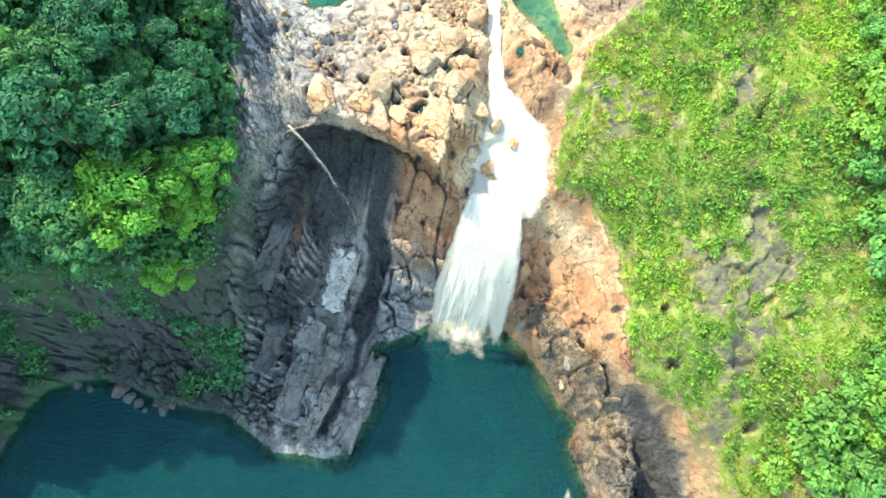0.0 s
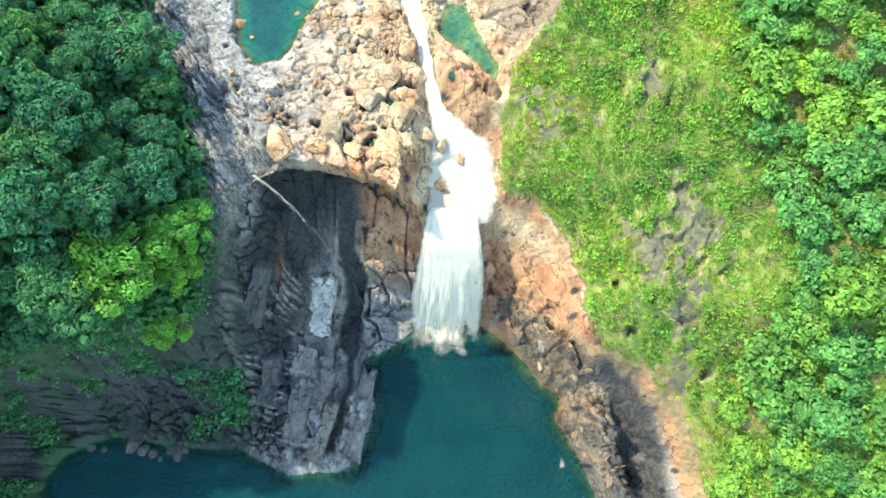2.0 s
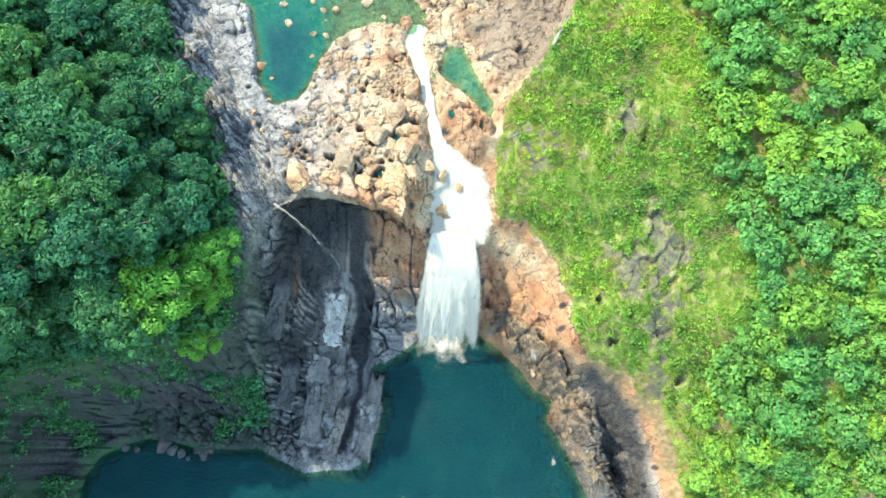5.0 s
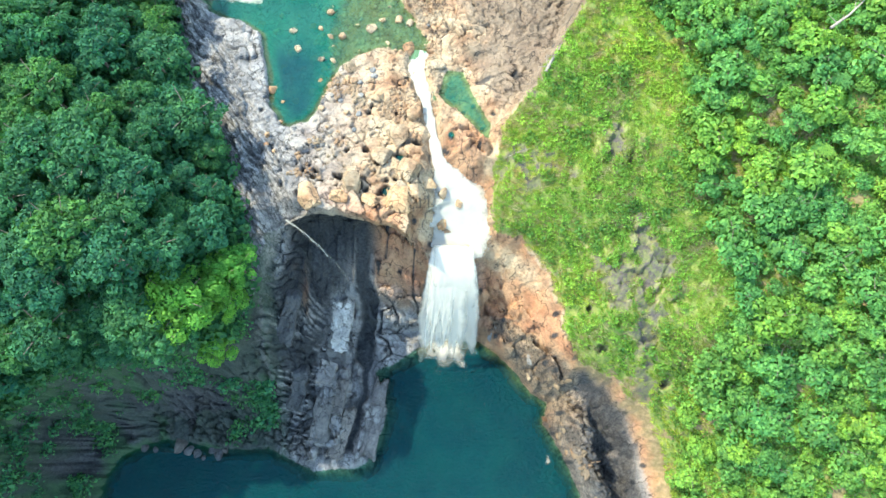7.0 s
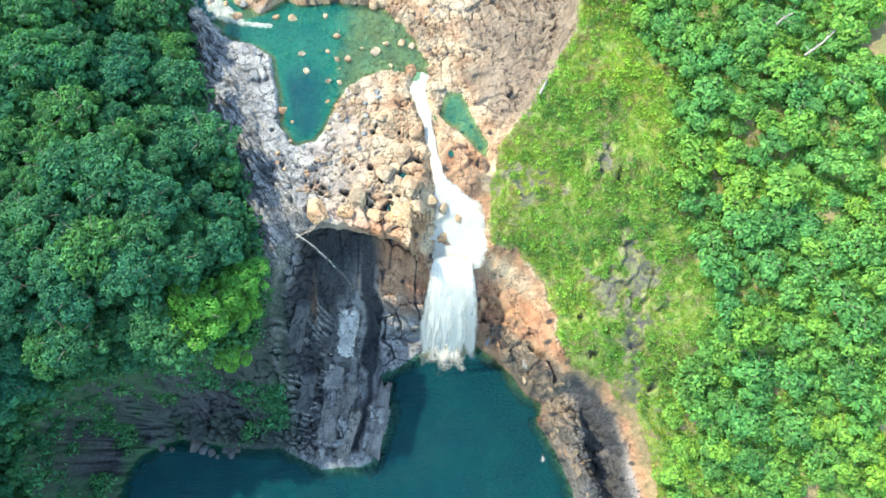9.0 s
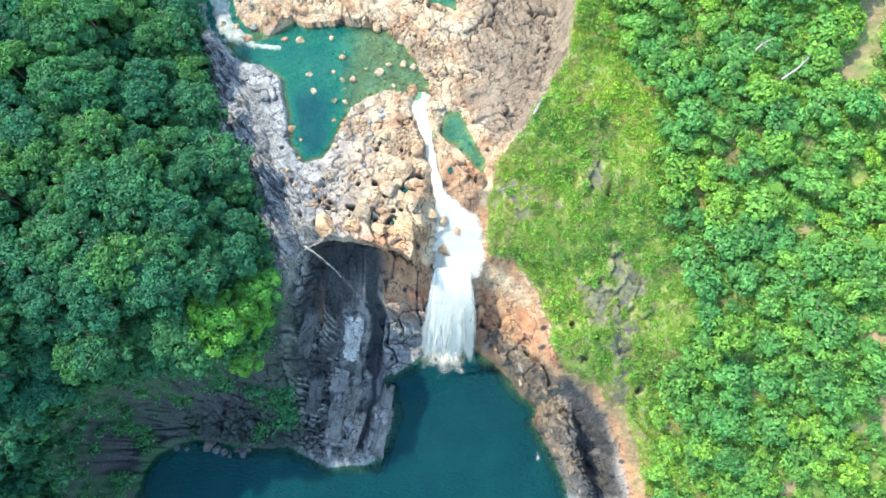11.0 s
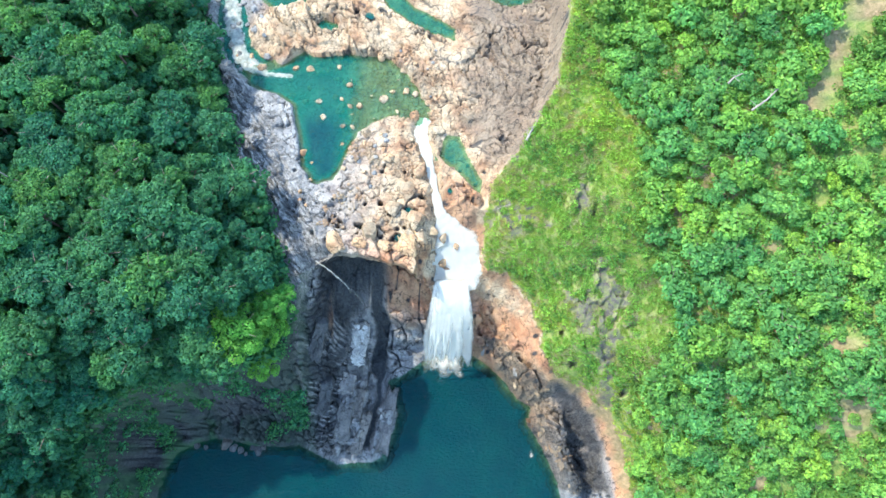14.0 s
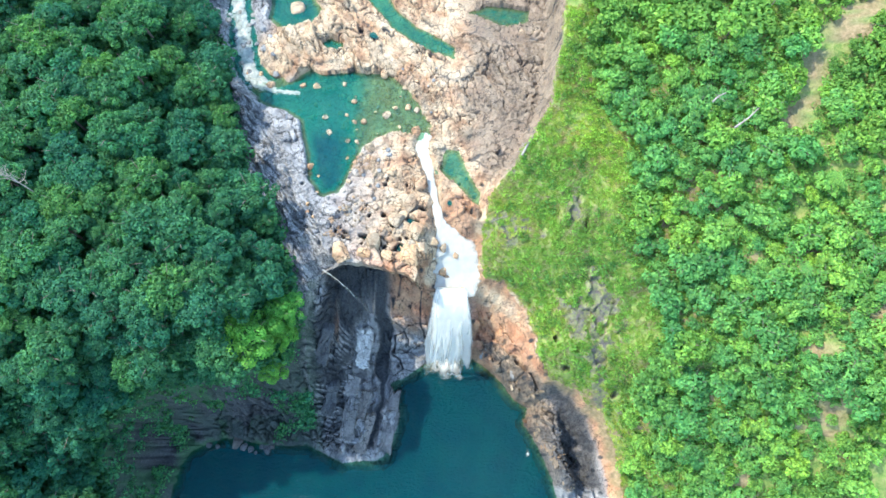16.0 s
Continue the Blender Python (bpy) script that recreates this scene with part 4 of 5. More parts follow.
# ---- waterfall ----
def curtain(name, parent, mat, top, foot, z0, w0, w1, seed, offset, power=2.0, n=56, m=44, ragged=0.25, strength=1.0):
    """A falling sheet: top and foot are the plan places of its middle; it thins towards its edges and its foot."""
    tau = np.linspace(0, 1, n)[:, None]
    a = np.linspace(-1, 1, m)[None]
    half = (w0 + (w1 - w0) * tau ** 0.8) * (1 + .3 * (fbm(tau * 6 + 2 * np.sign(a), np.sign(a) * 3 + 0 * tau, seed + 2) - .5) * np.abs(a))
    x = top[0] + (foot[0] - top[0]) * tau + half * a + 0.3 * (fbm(a * 4 + 0 * tau, tau * 2, seed) - .5)
    y = top[1] + (foot[1] - top[1]) * tau + offset * tau + (0.8 * (fbm(a * 6 + 0 * tau, tau * 10, seed + 5, 3) - .5)) * (0.2 + tau)
    long = 1 + ragged * (vnoise(a * 9 + 0 * tau, 0 * a * tau, seed + 9) - .5) + .35 * ragged * (vnoise(a * 23 + 0 * tau, 0 * a * tau, seed + 3) - .5)
    z = z0 * (1 - tau ** power) + 0.3
    y = y - (long - 1) * 2.0 * tau ** 3
    end = 1.12 - ragged * vnoise(a * 4 + 0 * tau, 0 * a * tau, seed + 9) - .5 * ragged * vnoise(a * 13 + 0 * tau, 0 * a * tau, seed + 3)
    body = strength * (1 - np.abs(a) ** 5 * .98) * (1 - ease(end - .22, end, tau)) * ease(-.02, .1, tau) * (0.85 + .3 * vnoise(a * 9 + 0 * tau, tau * 1.6, seed + 7))
    me = mesh_of(name, np.stack(np.broadcast_arrays(x, y, z), -1).reshape(-1, 3), grid_faces(m, n), mat, True, {"body": (body + 0 * x).ravel()})
    return part(name, me, parent)


fall = tagged(new("waterfall"), "broad white waterfall plunging over rock into the pool", "waterfall")
curtain("curtain", fall, FOAM, (1.3, 46.5), (1.4, 24.4), 33.4, 5.0, 9.0, 1, 0.0, 2.0, ragged=.18, strength=1.1)
curtain("curtain", fall, FOAM, (1.0, 45.8), (0.4, 22.2), 33.0, 4.6, 6.4, 21, 0.0, 1.9, ragged=.35, strength=.7)
curtain("curtain", fall, FOAM, (1.9, 46.6), (3.4, 26.4), 34.0, 4.6, 7.0, 41, 0.0, 2.3, ragged=.3, strength=.9)
curtain("curtain", fall, FOAM, (0.6, 45.2), (-2.4, 20.5), 32.0, 2.8, 4.2, 61, 0.0, 1.8, ragged=.4, strength=.75)
# foam where the water strikes the pool
ang, rad = np.meshgrid(np.linspace(0, 2 * math.pi, 48), np.linspace(0, 1, 14))
fx_, fy_ = 1.2 + 9.5 * rad * np.cos(ang), 27 + 4.5 * rad * np.sin(ang) - 3.5 * rad * np.maximum(0, -np.sin(ang)) * (.6 + .8 * vnoise(ang * 5, ang * 0, 3))
foam_v = np.stack([fx_, fy_, 0.25 + 0.12 * (1 - rad) + .3 * (fbm(fx_ * .8, fy_ * .8, 99) - .5)], -1).reshape(-1, 3)
part("foam", mesh_of("foam", foam_v, grid_faces(48, 14), FOAM, True, {"body": (0.62 - 0.62 * rad + .5 * (fbm(fx_ * .5, fy_ * .5, 98) - .5)).ravel()}), fall)

# a pale patch of scum adrift on the pool
ang, rad = np.meshgrid(np.linspace(0, 2 * math.pi, 28), np.linspace(0, 1, 6))
sx_, sy_ = 30.2 + .85 * rad * np.cos(ang) * (1 + .4 * (vnoise(ang * 3, ang * 0, 7) - .5)), -2.4 + .9 * rad * np.sin(ang) * (1 + .5 * (vnoise(ang * 3, ang * 0, 9) - .5))
scum_v = np.stack([sx_ - .35 * np.maximum(0, sy_ + 2.0), sy_ + 1.2 * np.maximum(0, sy_ + 2.0), .12 + .05 * (1 - rad)], -1).reshape(-1, 3)
tagged(new("foam_patch", mesh_of("foam_patch", scum_v, grid_faces(28, 6), FOAM, True, {"body": (.36 - .3 * rad ** 2).ravel()})), "small pale patch of foam drifting on the teal pool", "foam")

thread = tagged(new("thin_waterfall"), "thin white thread of water down the dark wall", "waterfall")
for k, (w, off) in enumerate(((0.34, 0.0), (0.16, 0.6))):
    q = np.linspace(0, 1, 50)[:, None]
    a = np.linspace(-1, 1, 5)[None]
    lx = -38.2 + 13.2 * q + 1.2 * np.sin(3.1 * q) + off * q + (w + .5 * w * q) * a * .75 + .3 * (vnoise(q * 9, q * 0, 5 + k) - .5)
    ly = 48.8 - 9.6 * q + (w + .5 * w * q) * a * .66
    lz = 38.6 - 18 * q ** 1.35 + 0.6
    body = (0.34 - .2 * q) * (1 - .5 * a ** 2) * (.6 + .8 * vnoise(q * 14 + a * 2, a + q * 0, 8 + k))
    part("thread", mesh_of("thread", np.stack(np.broadcast_arrays(lx, ly, lz), -1).reshape(-1, 3), grid_faces(5, 50), FOAM, True, {"body": (body + 0 * lx).ravel()}), thread)


# ---- rocks ----
def stone_mesh(name, seed, mat, flat=0.65, level=3, cut=7, rough=0.14, smooth=True):
    bm = bmesh.new()
    bmesh.ops.create_icosphere(bm, subdivisions=level, radius=1)
    rng = np.random.RandomState(seed)
    planes = [(Vector(rng.normal(size=3)).normalized(), rng.uniform(0.55, 0.88)) for _ in range(cut)]
    for v in bm.verts:
        c = v.co.copy()
        for n, d in planes:
            over = c.dot(n) - d
            if over > 0:
                c -= n * over * 0.97
        c *= 1 + rough * noise.noise(c * 1.5 + Vector((seed, 0, 0))) + 0.07 * noise.noise(c * 4 + Vector((0, seed, 0)))
        v.co = Vector((c.x, c.y, c.z * flat))
    me = bpy.data.meshes.new(name)
    bm.to_mesh(me)
    bm.free()
    me.polygons.foreach_set("use_smooth", np.full(len(me.polygons), smooth))
    me.materials.append(mat)
    return me


STONES = [stone_mesh("boulder", 11 + k, BOULDER, 0.55 + 0.06 * (k % 4), 3, 8 + k % 5) for k in range(7)]
BLOCKS = [stone_mesh("boulder", 25 + k, BOULDER, 0.5 + 0.05 * (k % 4), 4, 13 + k, .05, False) for k in range(5)]
PALES = [stone_mesh("boulder", 41 + k, GREYISH, 0.55, 3, 6 + k) for k in range(3)]


def boulder(me, x, y, z, r, label, group, seed):
    ob = new("boulder", me)
    rng = random.Random(seed)
    ob.matrix_world = pose(x, y, z, rng.uniform(-12, 12), rng.uniform(-12, 12), rng.uniform(0, 360)) @ Matrix.Diagonal(
        (r * rng.uniform(0.9, 1.15), r * rng.uniform(0.8, 1.05), r * rng.uniform(0.85, 1.1), 1))
    return tagged(ob, label, "boulder", group)


RIVER_STONES = [(-22.3, 101.7, 1.7), (-26.6, 88.8, 2), (-45.2, 82.1, 1.5), (-42.3, 78.7, 0.6), (-35.3, 100.9, 1), (-40.5, 94.3, 1), (-34.2, 91.6, 1),
                (-31.1, 91.3, 1), (-18.6, 80.9, 2), (-9.6, 77.2, 2.7), (-29.7, 98.8, 1.3), (-32.7, 98.7, 1.1), (-15.5, 104.8, 1.4), (-12.6, 103.9, 1.2),
                (-12.1, 96.1, 2), (-4.9, 90.7, 2.2), (-19.7, 104.4, 1), (-56, 141, 3.6), (-62.1, 116, 1.6), (-62.2, 111.4, 1.8), (-66, 115.4, 1),
                (-70.2, 115.4, 1), (-50.9, 111.5, 1.2), (-46.3, 111.5, 1.6), (-59.4, 132.1, 1.4), (-39.1, 142.1, 2.4), (-23.9, 117.2, 1.9), (-33.3, 106.1, 1.2),
                (-37.2, 112.6, 1.1), (-42.4, 99.7, 1.2)]
for k, (x, y, r) in enumerate(RIVER_STONES):
    deep = signed(UPPER_POOL, np.array([x]), np.array([y]))[0] < 0
    z = max(height_at(x, y), UPPER_LEVEL - 0.12 * r if deep else -9)
    boulder(STONES[k % 7], x, y, z + 0.1 * r, r, "rounded tan boulder standing in the clear river pool" if deep else "rounded tan river boulder on the rock shelf", "river boulders", k)
BRINK_STONES = [(-11.3, 53.2, 3.8, 43), (-9.6, 61.2, 3.6, 44), (-22.7, 56.8, 3.6, 43.5), (-32.3, 53.1, 4, 43), (-18, 52.7, 2.2, 42.5), (-13.4, 70.7, 3.4, 44.5),
                (-1.6, 57.6, 1.6, 39), (2.4, 56.2, 1.5, 37), (4.7, 45.5, 1.7, 32.5), (-1.6, 51.1, 1.6, 35), (-16.5, 64.9, 3, 44), (-5.7, 59.3, 2.4, 43),
                (-14.2, 56.3, 2, 43), (-25.2, 53, 2.4, 42)]
for k, (x, y, r, z) in enumerate(BRINK_STONES):
    low = z < 40
    boulder(BLOCKS[k % 5], x, y, (z if low else height_at(x, y) + 0.1 * r), r,
            "wet tan rock parting the white cascade" if low else "massive pale tan rock block near the brink", "brink blocks", 60 + k)
# sunken stones and smaller boulders strewn on the shelf
rng = random.Random(5)
count = 0
while count < 110:
    x, y = rng.uniform(-44, -6), rng.uniform(62, 118)
    pool = signed(UPPER_POOL, np.array([x]), np.array([y]))[0]
    if pool > 12 or rng.random() < 0.35 * (pool < -3) or (x > -10 and y < 97):
        continue
    r = rng.uniform(0.45, 1.15) * (1.25 if pool < 0 else 1)
    boulder(STONES[count % 7] if rng.random() < .7 else PALES[count % 3], x, y, (UPPER_LEVEL - rng.uniform(.25, .9) - .3 * r if pool < -1 else height_at(x, y) + 0.15 * r), r,
            "sunken rounded boulder on the pool bed" if pool < 0 else "small rounded boulder among river gravel", "river boulders", 200 + count)
    count += 1
count = 0
while count < 55:
    x, y = rng.uniform(-56, -8), rng.uniform(73, 119)
    if signed(UPPER_POOL, np.array([x]), np.array([y]))[0] > -1.5 or (x < -36 and rng.random() < .6):
        continue
    r = rng.uniform(0.8, 1.7)
    boulder(STONES[count % 7], x, y, UPPER_LEVEL - rng.uniform(.1, .6) - .55 * r, r, "sunken tan boulder seen through clear green water", "sunken boulders", 900 + count)
    count += 1
count = 0
while count < 46:
    s = rng.random()
    x, y = -90 + 26 * s + rng.uniform(-7, 7), 172 - 62 * s + rng.uniform(-5, 5)
    if y > 152:
        continue
    r = rng.uniform(0.5, 1.5)
    boulder(PALES[count % 3], x, y, height_at(x, y) + 0.2 * r, r, "grey rounded boulder beside the foaming rapids", "rapids boulders", 400 + count)
    count += 1


CHIPS = [stone_mesh("rock_block", 120 + k, (BROWN, GREYISH, BOULDER)[k % 3], 0.5 + .05 * (k % 3), 3, 15 + k) for k in range(9)]
for me in CHIPS:
    me.polygons.foreach_set("use_smooth", np.zeros(len(me.polygons), bool))
rng = random.Random(31)
count = 0
while count < 40:
    x, y = rng.uniform(7, 50), rng.uniform(-14, 46)
    edge, shore = signed(GORGE, np.array([x]), np.array([y]))[0], signed(POOL, np.array([x]), np.array([y]))[0]
    if edge > -1.5 or not .2 < shore < 4 or (x < 13 and shore > 3):
        continue
    h0, hx, hy = height_at(x, y), height_at(x + 1.2, y), height_at(x, y + 1.2)
    r = rng.uniform(0.6, 1.6)
    low = shore / (shore - edge)
    me = CHIPS[3 * rng.randrange(3) + (rng.randrange(3) if x - .3 * y < 22 else 0)]
    ob = new("rock_block", me)
    ob.matrix_world = pose(x, y, h0 - .25 * r, math.degrees(math.atan(max(-1, min(1, (hy - h0) / 1.2)))), -math.degrees(math.atan(max(-1, min(1, (hx - h0) / 1.2)))), -40 + rng.uniform(-18, 18)) @ Matrix.Diagonal(
        (r * 0.8, r * rng.uniform(1.2, 1.9), r * .5, 1)) 
    tagged(ob, "angular tan rock block on the sunlit cliff" if low > .55 else "angular grey-brown rock block above the pool", "rock block", "cliff blocks")
    count += 1


def slab_mesh(name, seed, mat, lx, ly, h):
    """A long bed of rock with worn edges, cracks across it and a pitted top."""
    nx, ny = 26, 40
    a, b = np.meshgrid(np.linspace(-1, 1, nx), np.linspace(-1, 1, ny))
    edge = np.maximum(np.abs(a), np.abs(b))
    top = h * (1 - ease(0.86, 1.0, edge) ** 2 * 1.6)
    x = a * lx / 2 * (1 - .12 * b) * (1 + 0.5 * (fbm(b * 2.5 + 4, a * .4, seed) - .5)) + .8 * (fbm(b * 1.6, a * 0, seed + 9) - .5)
    y = b * ly / 2 * (1 + 0.4 * (fbm(a * 2.5, b * .4 + 3, seed + 2) - .5))
    c1, c2, own = cells(x / 3.0, y / 5.0, seed)
    pit = cells(x / 1.0, y / 1.4, seed + 6)
    z = top + 0.5 * (own - .5) + .35 * ease(0, .15, c2 - c1) - .35 * (1 - ease(.12, .25, pit[0])) * (pit[2] > .55) + .5 * (fbm(x * .5, y * .5, seed + 4) - .5)
    return mesh_of(name, np.stack([x, y, z], -1).reshape(-1, 3), grid_faces(nx, ny), mat)


# x, y, length across, along, thickness, turn, lean across, lean along
SLABS = [(-28.2, 29.6, 7.4, 14.5, 1.5, -4, 4, 12, PALE, "pale pitted slab lying among dark wet beds"),
         (-30.4, 16.6, 5.0, 7.0, 1.6, -8, 6, 12, GREYISH, "pale broken block below the pitted slab"),
         (-27.0, 11.0, 3.6, 10.0, 1.5, -10, 0, 10, SLATE, "dark wedge of rock at the pool"),
         (-30.6, 5.5, 5.0, 13.0, 1.5, -6, 5, 8, SLATE, "dark grey leaning rock bed"),
         (-25.5, 2.0, 4.2, 14.0, 1.5, -12, 0, 8, SLATE, "dark grey leaning rock bed"),
         (-17.6, 6.5, 4.4, 22.0, 1.5, -8, -10, 6, SLATE, "brown-grey rock bed sloping into the water"),
         (-38.0, 28.0, 4.5, 14.0, 1.8, -3, 8, 14, DIM, "black jointed rock bed with grey ribs"),
         (-36.5, 12.5, 4.5, 13.0, 1.8, -4, 8, 10, DIM, "black jointed rock bed with grey ribs")]
for k, (x, y, lx, ly, h, turn, lean, dip, mat, label) in enumerate(SLABS):
    ob = new("rock_slab", slab_mesh("rock_slab", 70 + 7 * k, mat, lx, ly, h))
    t_ = radians(turn)
    ax_, ay_ = np.meshgrid(np.linspace(-.5, .5, 7), np.linspace(-.5, .5, 9))
    px_, py_ = x + ax_ * lx * math.cos(t_) - ay_ * ly * math.sin(t_), y + ax_ * lx * math.sin(t_) + ay_ * ly * math.cos(t_)
    hz = heights(px_.ravel(), py_.ravel())[0][0]
    fit = np.linalg.lstsq(np.stack([ax_.ravel() * lx, ay_.ravel() * ly, np.ones(63)], 1), hz, rcond=None)[0]
    ob.matrix_world = pose(x, y, fit[2] - 0.25 * h, math.degrees(math.atan(fit[1])), -0.3 * math.degrees(math.atan(fit[0])), turn)
    tagged(ob, label, "rock slab", "rock slabs")


# gravel between the boulders, past counting
def scatter_mesh(name, base_v, base_f, places, mat, masks=None):
    """Joins copies of one small form. places: x, y, z, size, turn, lean."""
    p = np.asarray(places, float)
    c, s = np.cos(p[:, 4]), np.sin(p[:, 4])
    v = base_v[None] * p[:, 3, None, None]
    cl, sl = np.cos(p[:, 5])[:, None], np.sin(p[:, 5])[:, None]
    y0, z0 = v[..., 1] * cl - v[..., 2] * sl, v[..., 1] * sl + v[..., 2] * cl
    x1, y1 = v[..., 0] * c[:, None] - y0 * s[:, None], v[..., 0] * s[:, None] + y0 * c[:, None]
    verts = np.stack([x1 + p[:, 0, None], y1 + p[:, 1, None], z0 + p[:, 2, None]], -1).reshape(-1, 3)
    faces = (base_f[None] + (np.arange(len(p)) * len(base_v))[:, None, None]).reshape(-1, base_f.shape[1])
    if masks is not None:
        masks = {k: np.repeat(m, len(base_v)) for k, m in masks.items()}
    return mesh_of(name, verts, faces, mat, False, masks)


pebble = stone_mesh("pebble", 90, BOULDER, 0.7, 1, 4)
pv = np.array([v.co for v in pebble.vertices])
pf = np.array([tuple(p.vertices) for p in pebble.polygons])
nr = np.random.RandomState(8)
gx_, gy_ = nr.uniform(-46, -4, 12000), nr.uniform(58, 112, 12000)
gz_, gm_, gdl, gdr, gdg = (q[0] if not isinstance(q, dict) else q for q in heights(gx_, gy_))
keep = (gdg > 3) & (gdl > 12) & (fbm(gx_ * .09 + 3, gy_ * .09, 12) + .2 * np.exp(-((gx_ + 24) / 9) ** 2 - ((gy_ - 84) / 8) ** 2) > .5) & (gz_ > 41)
size = 0.14 + 0.5 * nr.rand(12000) ** 2.2
places = np.stack([gx_, gy_, gz_ + .1 * size, size, nr.uniform(0, 6.3, 12000), nr.uniform(-.4, .4, 12000)], -1)[keep]
tagged(new("gravel", scatter_mesh("gravel", pv, pf, places, BOULDER)), "pale river gravel and cobbles strewn over the shelf", "gravel", kind="stuff")


# ---- trees ----
def crown_arrays(seed, radius, height, lobes, leaves, leaf, drop=0.55):
    """Leaves on the outer side of many lobes that make up a dome with gaps."""
    r = np.random.RandomState(seed)
    out_v, tint = [], []
    for k in range(lobes):
        ang = 2.4 * k + r.uniform(-.4, .4)
        rr = radius * math.sqrt((k + .4) / lobes) * r.uniform(0.75, 0.92)
        lr = radius * r.uniform(0.85, 1.5) / math.sqrt(lobes)
        cz = height - lr - drop * height * (rr / radius) ** 2 * r.uniform(.5, .9) + .11 * radius * r.uniform(-1.6, 1)
        c = np.array([rr * math.cos(ang), rr * math.sin(ang), cz])
        n = max(8, int(leaves / lobes * (lr / (1.15 * radius / math.sqrt(lobes))) ** 2))
        d = r.normal(size=(n, 3))
        d[:, 2] = np.abs(d[:, 2]) * 1.0 - 0.35
        d /= np.linalg.norm(d, axis=1)[:, None]
        pos = c + d * lr * r.uniform(0.78, 1.12, (n, 1)) * (1, 1, .8)
        nor = d + r.normal(size=(n, 3)) * 0.3 + (0, 0, .2)
        nor /= np.linalg.norm(nor, axis=1)[:, None]
        u = np.cross(nor, r.normal(size=(n, 3)))
        u /= np.linalg.norm(u, axis=1)[:, None]
        w = np.cross(nor, u)
        s = leaf * r.uniform(0.6, 1.25, (n, 1))
        quad = np.stack([pos + u * s, pos + w * s * .55 + nor * s * .12, pos - u * s, pos - w * s * .55 + nor * s * .12], 1)
        out_v.append(quad.reshape(-1, 3))
        tint.append(np.full(n * 4, r.uniform(0.7, 1.25)))
    v = np.concatenate(out_v)
    return v, np.arange(len(v)).reshape(-1, 4), np.concatenate(tint)


def limb(bm, a, b, ra, rb, sides=6):
    d = (b - a).normalized()
    u = d.orthogonal().normalized()
    w = d.cross(u)
    rings = [[bm.verts.new(p + (u * math.cos(q) + w * math.sin(q)) * r) for q in [2 * math.pi * k / sides for k in range(sides)]] for p, r in ((a, ra), (b, rb))]
    for k in range(sides):
        bm.faces.new((rings[0][k], rings[0][(k + 1) % sides], rings[1][(k + 1) % sides], rings[1][k]))


def trunk_mesh(seed, height, spread_r, mat, thick=0.3, limbs=6):
    bm = bmesh.new()
    r = random.Random(seed)
    knee = Vector((r.uniform(-.4, .4), r.uniform(-.4, .4), height * .5))
    limb(bm, Vector((0, 0, -2.5)), knee, thick, thick * .7, 8)
    tip = knee + Vector((r.uniform(-.5, .5), r.uniform(-.5, .5), height * .38))
    limb(bm, knee, tip, thick * .7, thick * .2)
    for k in range(limbs):
        q = 2.4 * k + r.uniform(-.3, .3)
        base = knee.lerp(tip, r.uniform(0, .7))
        end = base + Vector((math.cos(q) * spread_r * .7, math.sin(q) * spread_r * .7, height * r.uniform(.12, .3)))
        limb(bm, base, end, thick * .4, thick * .1, 5)
    me = bpy.data.meshes.new("trunk")
    bm.to_mesh(me)
    bm.free()
    me.materials.append(mat)
    return me


def tree(name, seed, radius, height, lobes, leaves, leaf, mat, label, category, drop=.55):
    root = tagged(new(name), label, category)
    part("trunk", trunk_mesh(seed, height, radius, BARK, 0.06 * radius), root)
    v, f, tint = crown_arrays(seed, radius, height, lobes, leaves, leaf, drop)
    part("crown", mesh_of("crown", v, f, mat, False, {"tint": tint}), root)
    return root


def grow(protos, x, y, z, scale, seed, group):
    ob = copy_thing(protos[seed % len(protos)], pose(x, y, z, 0, 0, (seed * 77) % 360) @ Matrix.Diagonal((scale, scale, scale * (0.9 + .2 * ((seed * 13) % 10) / 10), 1)))
    return tagged(ob, group=group)


forest = [tree("forest_tree", 300 + k, 6.4, 13.0, 30 + 4 * k, 3900, 0.36, LEAF_L, "tall dark green broadleaf tree of the shaded forest", "tree") for k in range(6)]
bright = [tree("bright_tree", 330 + k, 6.4, 14.0, 30, 4200, 0.34, LEAF_LIGHT, "fresh yellow-green leafy tree catching the sun", "tree") for k in range(2)]
slope_trees = [tree("slope_tree", 350 + k, 3.4, 4.6, 11 + 2 * k, 800, 0.42, LEAF_R, "rounded green tree on the sunny slope", "tree", .38) for k in range(5)]


def scattered(n_try, box, gap, seed, ok):
    """Places at least gap apart, by throwing darts."""
    r = np.random.RandomState(seed)
    xs, ys = r.uniform(box[0], box[1], n_try), r.uniform(box[2], box[3], n_try)
    good = ok(xs, ys)
    out = []
    bins = {}
    for x, y in zip(xs[good], ys[good]):
        i, j = int(x // gap), int(y // gap)
        if all(math.hypot(x - a, y - b) >= gap for di in (-1, 0, 1) for dj in (-1, 0, 1) for a, b in bins.get((i + di, j + dj), ())):
            bins.setdefault((i, j), []).append((x, y))
            out.append((x, y))
    return np.array(out)


